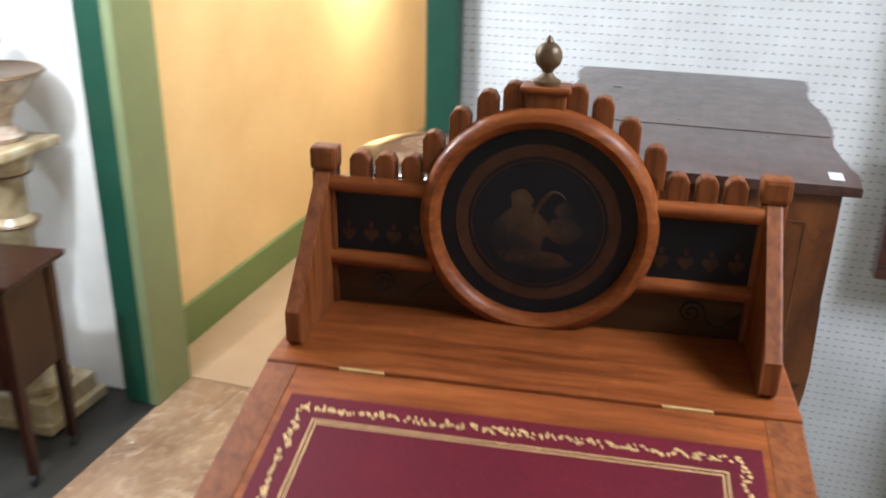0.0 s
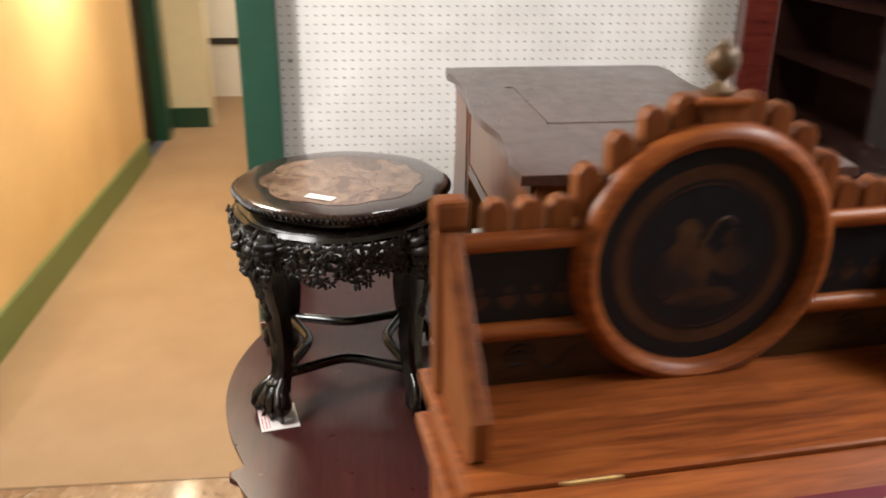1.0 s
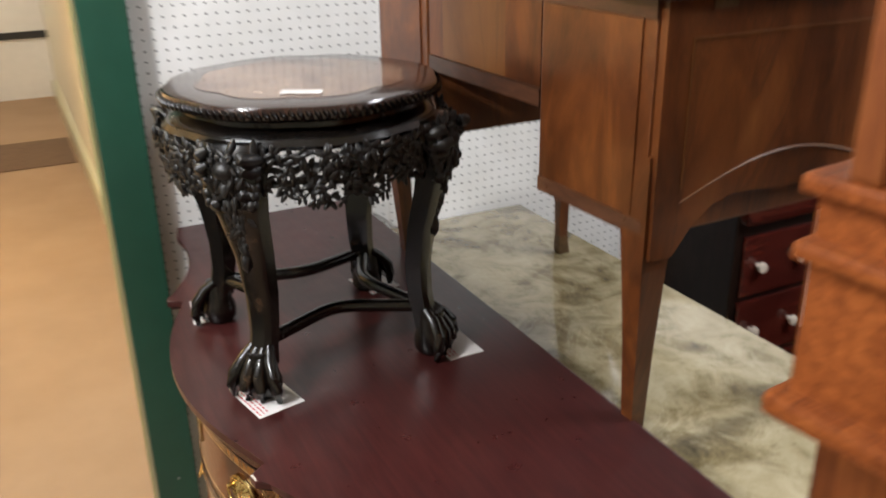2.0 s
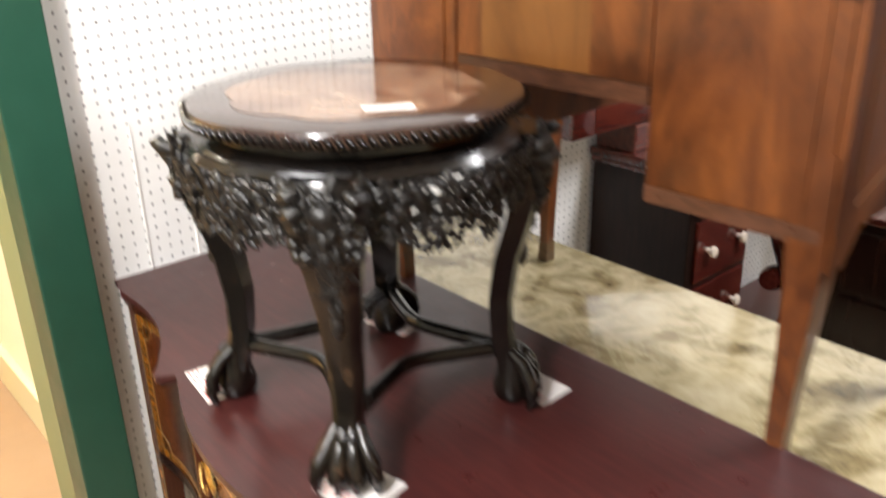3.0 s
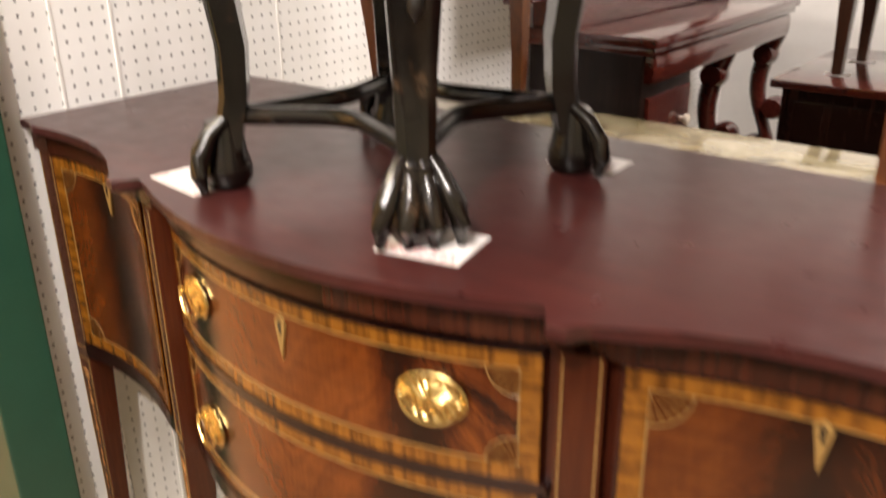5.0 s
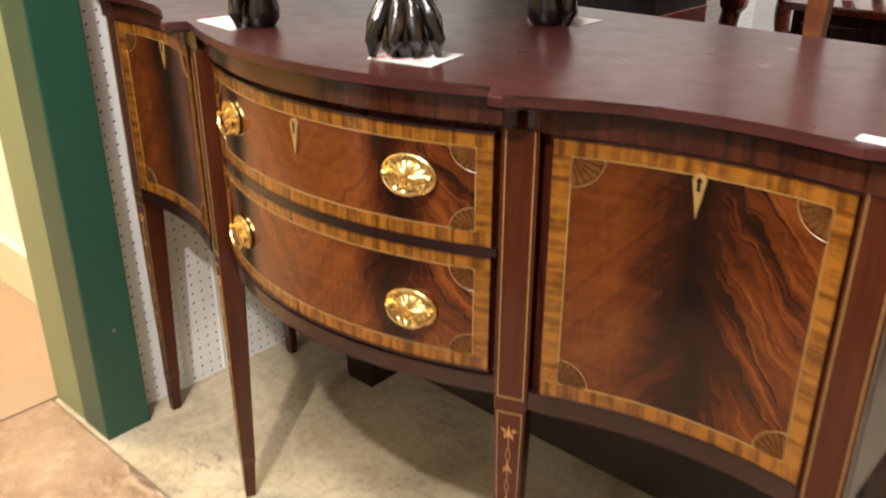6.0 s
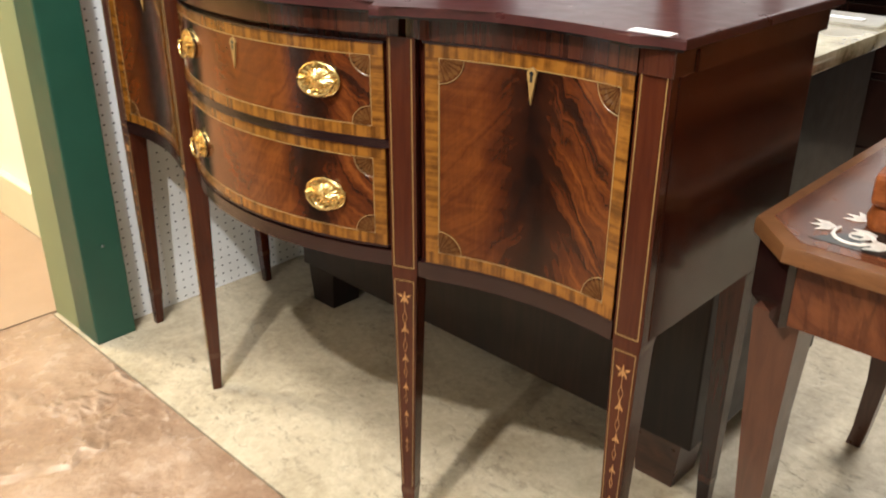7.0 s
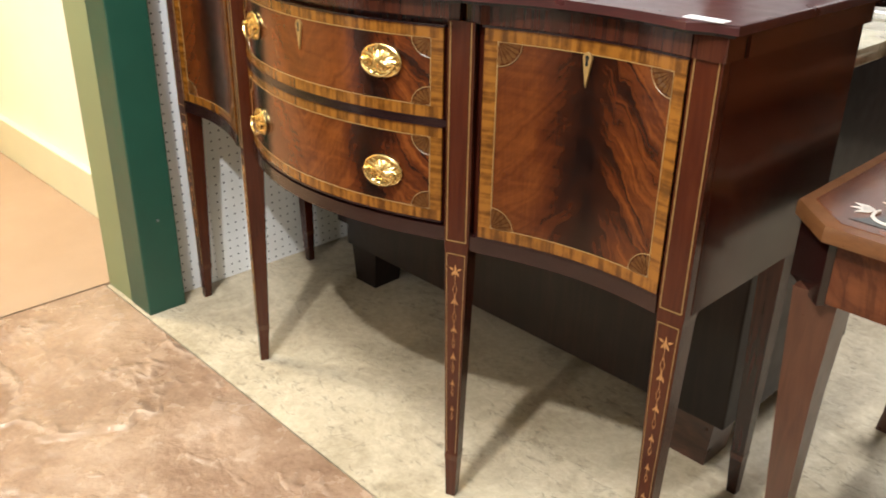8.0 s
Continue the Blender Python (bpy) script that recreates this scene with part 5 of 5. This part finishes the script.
    part("finial", lathe([(0.015, 0), (0.016, 0.005), (0.009, 0.009), (0.0055, 0.014), (0.008, 0.018), (0.0135, 0.023), (0.0157, 0.031), (0.0145, 0.039), (0.010, 0.045), (0.005, 0.048), (0.0035, 0.052), (0.001, 0.055)], 24, None, Matrix.Translation((0, cy, fz))), BRASSY, dv, "turned bronzed finial", True)
    return dv


davenport()


# ---------------------------------------------------------------- mahogany dresser with mirror behind
def scroll_post(x, y, z0, z1, parent):
    """Flat S-scroll bracket with round volutes, seen edge-on."""
    rings = []
    for i in range(25):
        u = i / 24
        cx, half = x + 0.045 * math.sin(2 * math.pi * u), 0.024 + 0.012 * abs(math.cos(math.pi * u))
        rings.append([(cx + half * math.cos(a), y + 0.034 * math.sin(a), z0 + (z1 - z0) * u) for a in (2 * math.pi * q / 12 for q in range(12))])
    part("scroll_support", loft(rings), RED_MAHOG, parent, "S-scroll support", True)
    for u, k in ((0.10, 1), (0.40, -1), (0.62, 1), (0.90, -1)):
        part("scroll_volute", lathe([(0.010, -0.042), (0.036, -0.040), (0.044, -0.02), (0.046, 0), (0.044, 0.02), (0.036, 0.040), (0.010, 0.042)], 20, None, Matrix.Translation((x + k * 0.030, y, z0 + (z1 - z0) * u)) @ pose(0, 0, 0, 90, 0, 0)), RED_MAHOG, parent, "", True)


def empire_dresser():
    y0, y1, h, f = 1.53, 2.75, 0.945, 0.42
    dr = thing("mirrored_dresser", pose(0, 0, 0), "polished red mahogany dresser with scroll supports and mirror", "dresser")
    part("top", box(0.0, f, y0, y1, h - 0.030, h, 0.008), RED_MAHOG, dr, "thick polished top", True)
    part("top_moulding", box(0.0, f - 0.012, y0 + 0.010, y1 - 0.01, h - 0.052, h - 0.030, 0.008), RED_MAHOG, dr, "", True)
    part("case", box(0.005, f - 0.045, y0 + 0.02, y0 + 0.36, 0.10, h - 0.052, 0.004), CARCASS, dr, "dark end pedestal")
    part("frieze_drawer", box(0.02, f - 0.015, y0 + 0.03, y1 - 0.03, h - 0.135, h - 0.052, 0.02), RED_MAHOG, dr, "overhanging frieze drawer", True)
    part("plinth", box(0.0, f - 0.01, y0 + 0.01, y1 - 0.01, 0.02, 0.10, 0.006), RED_MAHOG, dr)
    for i in range(3):
        d = part("drawer", box(f - 0.045, f - 0.033, y0 + 0.05, y0 + 0.34, 0.13 + 0.22 * i, 0.33 + 0.22 * i, 0.003), RED_MAHOG, dr, "polished drawer front")
        for y in (y0 + 0.11, y0 + 0.28):
            part("knob", lathe([(0.008, 0), (0.008, 0.012), (0.018, 0.018), (0.016, 0.028), (0.002, 0.031)], 14, None, Matrix.Translation((f - 0.033, y, 0.23 + 0.22 * i)) @ pose(0, 0, 0, 0, 90, 0)), PEARL, d, "pale glass knob", True)
    for y in (y0 + 0.66, y1 - 0.06):
        scroll_post(f - 0.055, y, 0.10, h - 0.135, dr)
    part("riser", box(0.01, 0.16, y0 + 0.02, y1 - 0.02, h, h + 0.09, 0.006), RED_MAHOG, dr, "low row of trinket drawers")
    fr = bmesh.new()
    a, b, z0, z1 = 1.26, 2.70, h + 0.095, 2.15
    box(0.10, 0.16, a, a + 0.10, z0, z1, 0.008, fr)
    box(0.10, 0.16, b - 0.10, b, z0, z1, 0.008, fr)
    box(0.10, 0.16, a + 0.10, b - 0.10, z0, z0 + 0.08, 0.008, fr)
    box(0.10, 0.16, a + 0.10, b - 0.10, z1 - 0.10, z1, 0.008, fr)
    mir = part("mirror_frame", fr, RED_MAHOG, dr, "broad ogee mahogany mirror frame", True)
    part("glass", box(0.118, 0.124, a + 0.10, b - 0.10, z0 + 0.08, z1 - 0.10), MIRROR, mir, "silvered mirror glass")


empire_dresser()


def low_chest():
    ch = thing("mahogany_chest", pose(0.01, -0.11, 0), "low dark red mahogany chest with polished top", "chest")
    part("top", box(0.60, 1.60, 2.02, 2.72, 0.775, 0.80, 0.006), RED_MAHOG, ch, "polished top", True)
    part("body", box(0.63, 1.57, 2.05, 2.60, 0.06, 0.775, 0.004), CABINET, ch)
    for x in (0.68, 1.52):
        for y in (2.10, 2.55):
            part("foot", lathe([(0.03, 0), (0.035, 0.03), (0.025, 0.06)], 14, None, Matrix.Translation((x, y, 0))), CABINET, ch, "", True)
    for i in range(3):
        part("drawer", box(0.66, 1.54, 2.040, 2.05, 0.10 + 0.22 * i, 0.30 + 0.22 * i, 0.003), CABINET, ch)


low_chest()


def small_stand():
    st = thing("side_table", pose(0.95, 2.22, 0.8), "small dark side table standing on the chest", "table")
    part("tabletop", box(-0.24, 0.24, -0.18, 0.18, 0.24, 0.26, 0.006), CABINET, st)
    for x in (-0.2, 0.2):
        for y in (-0.14, 0.14):
            leg = part("leg", loft([square(x, y, 0.0, 0.014), square(x, y, 0.12, 0.017), square(x, y, 0.24, 0.022)]), LEG_BROWN, st)
            part("foot_pad", box(x - 0.035, x + 0.035, y - 0.025, y + 0.025, 0.0, 0.002), PAPER, leg, "white card under the leg")


small_stand()


# ---------------------------------------------------------------- neighbouring booth: onyx pedestal, vase, work table
def onyx_pedestal():
    p = thing("pedestal", pose(0.21, -1.78, 0), "cream and brown onyx column pedestal", "pedestal")
    part("base", box(-0.15, 0.15, -0.15, 0.15, 0.05, 0.13, 0.01), ONYX, p, "square onyx base")
    part("plinth", box(-0.175, 0.175, -0.175, 0.175, 0.0, 0.05, 0.008), ONYX, p)
    part("shaft", lathe([(0.125, 0.13), (0.13, 0.16), (0.10, 0.19), (0.082, 0.24), (0.078, 0.27), (0.098, 0.29), (0.098, 0.315), (0.074, 0.34), (0.080, 0.55), (0.074, 0.80), (0.095, 0.83), (0.095, 0.85), (0.070, 0.88), (0.072, 1.02), (0.105, 1.06), (0.11, 1.09), (0.13, 1.13)], 40, None), ONYX, p, "turned onyx shaft", True)
    for z in (0.85, 0.325, 1.05):
        part("ring", lathe([(0.098, z - 0.006), (0.104, z), (0.098, z + 0.006)], 40), BRASSY, p, "gilt ring", True)
    part("cap", box(-0.155, 0.155, -0.155, 0.155, 1.13, 1.172, 0.012), ONYX, p, "square onyx cap")
    v = thing("vase", pose(0.21, -1.78, 1.172), "large painted porcelain vase with gilt flared rim", "vase")
    part("body", lathe([(0.09, 0.0), (0.10, 0.02), (0.06, 0.06), (0.08, 0.12), (0.13, 0.17), (0.17, 0.22), (0.20, 0.25), (0.185, 0.255), (0.15, 0.22), (0.05, 0.16)], 44), IVORY, v, "", True)
    part("rim", lathe([(0.195, 0.246), (0.206, 0.252), (0.198, 0.262), (0.188, 0.255)], 44), BRASSY, v, "gilt rim", True)
    part("stem", lathe([(0.04, 0.15), (0.03, 0.26), (0.05, 0.33), (0.07, 0.37), (0.05, 0.42), (0.02, 0.45)], 24), IVORY, v, "", True)


onyx_pedestal()


def work_table():
    t = thing("work_table", pose(0.62, -1.70, 0, 0, 0, 8), "dark red-brown two-drawer work table on casters", "table")
    part("tabletop", box(-0.26, 0.10, -0.42, 0.29, 0.80, 0.825, 0.008), DARK_RED, t, "polished top")
    part("case", box(-0.22, 0.07, -0.40, 0.25, 0.40, 0.80, 0.004), DARK_RED, t)
    for i in range(2):
        d = part("drawer", box(0.07, 0.08, -0.36, 0.21, 0.415 + 0.19 * i, 0.595 + 0.19 * i, 0.003), DARK_RED, t)
        for y in (-0.2, 0.08):
            part("knob", lathe([(0.008, 0), (0.016, 0.014), (0.004, 0.024)], 14, None, Matrix.Translation((0.08, y, 0.505 + 0.19 * i)) @ pose(0, 0, 0, 0, 90, 0)), BLACK_BASE, d, "dark turned knob", True)
    for x in (-0.205, 0.055):
        for y in (-0.38, 0.235):
            leg = part("leg", loft([square(x, y, 0.045, 0.014), square(x, y, 0.3, 0.018), square(x, y, 0.80, 0.024)]), DARK_RED, t)
            part("caster", lathe([(0.006, -0.010), (0.022, -0.010), (0.022, 0.010), (0.006, 0.010)], 16, None, Matrix.Translation((x, y, 0.022)) @ pose(0, 0, 0, 90, 0, 0)), RUBBER, leg, "black caster wheel", True)


work_table()


# ---------------------------------------------------------------- pieces seen in the dresser's mirror
def armoire():
    a = thing("armoire", pose(3.6, 2.42, 0), "tall dark wardrobe seen in the dresser mirror", "wardrobe")
    part("body", box(-0.3, 0.3, -0.7, 0.7, 0.08, 2.0, 0.006), CABINET, a)
    part("cornice", box(-0.35, 0.35, -0.76, 0.76, 2.0, 2.08, 0.015), CABINET, a)
    part("base", box(-0.33, 0.33, -0.73, 0.73, 0.0, 0.09, 0.01), CABINET, a)
    for y in (-0.35, 0.35):
        part("door", box(-0.315, -0.3, y - 0.32, y + 0.32, 0.14, 1.94, 0.005), CABINET, a)


def upholstered_bench():
    b = thing("upholstered_bench", pose(2.75, 2.30, 0), "cream upholstered bench with dark turned legs", "bench")
    part("seat", box(-0.22, 0.22, -0.4, 0.4, 0.40, 0.50, 0.03), CREAM, b, "cream cushion", True)
    part("rail", box(-0.21, 0.21, -0.39, 0.39, 0.33, 0.40, 0.006), CABINET, b)
    for x in (-0.18, 0.18):
        for y in (-0.36, 0.36):
            part("leg", lathe([(0.018, 0), (0.026, 0.08), (0.018, 0.14), (0.028, 0.30), (0.03, 0.34)], 14, None, Matrix.Translation((x, y, 0))), CABINET, b, "", True)


def bookcase():
    """Dark open bookcase against the back wall, added so the mirror reflects dark furniture."""
    b = thing("bookcase", pose(2.45, 2.99, 0), "dark wooden bookcase added to darken the dresser mirror's reflection", "bookcase")
    part("back_panel", box(-0.6, 0.6, 0.17, 0.19, 0.0, 1.9), CABINET, b)
    for x in (-0.6, 0.57):
        part("side_panel", box(x, x + 0.03, -0.17, 0.17, 0.0, 1.9, 0.003), CABINET, b)
    for i in range(6):
        part("shelf", box(-0.57, 0.57, -0.165, 0.17, 0.06 + 0.36 * i, 0.085 + 0.36 * i, 0.003), CABINET, b)
    part("cornice", box(-0.64, 0.64, -0.20, 0.20, 1.9, 1.96, 0.01), CABINET, b)


bookcase()
armoire()
upholstered_bench()

# lamps overhead
for name, x, y, sx, sy in (("ceiling_light", 1.0, -1.1, 1.3, 0.6), ("ceiling_light", 1.9, 2.0, 1.3, 0.7), ("ceiling_light", 1.3, -2.9, 0.9, 0.7)):
    lamp = thing(name, pose(x, y, 2.945), "flat white fluorescent ceiling panel", "ceiling light", "ceiling lights")
    fr = bmesh.new()
    for a, b, c, d in ((-sx / 2, sx / 2, -sy / 2, -sy / 2 + 0.04), (-sx / 2, sx / 2, sy / 2 - 0.04, sy / 2), (-sx / 2, -sx / 2 + 0.04, -sy / 2 + 0.04, sy / 2 - 0.04), (sx / 2 - 0.04, sx / 2, -sy / 2 + 0.04, sy / 2 - 0.04)):
        box(a, b, c, d, 0.0, 0.055, 0, fr)
    part("frame", fr, WHITE, lamp)
    part("diffuser", box(-sx / 2 + 0.04, sx / 2 - 0.04, -sy / 2 + 0.04, sy / 2 - 0.04, 0.02, 0.04), LIGHT_GLASS, lamp, "glowing diffuser")
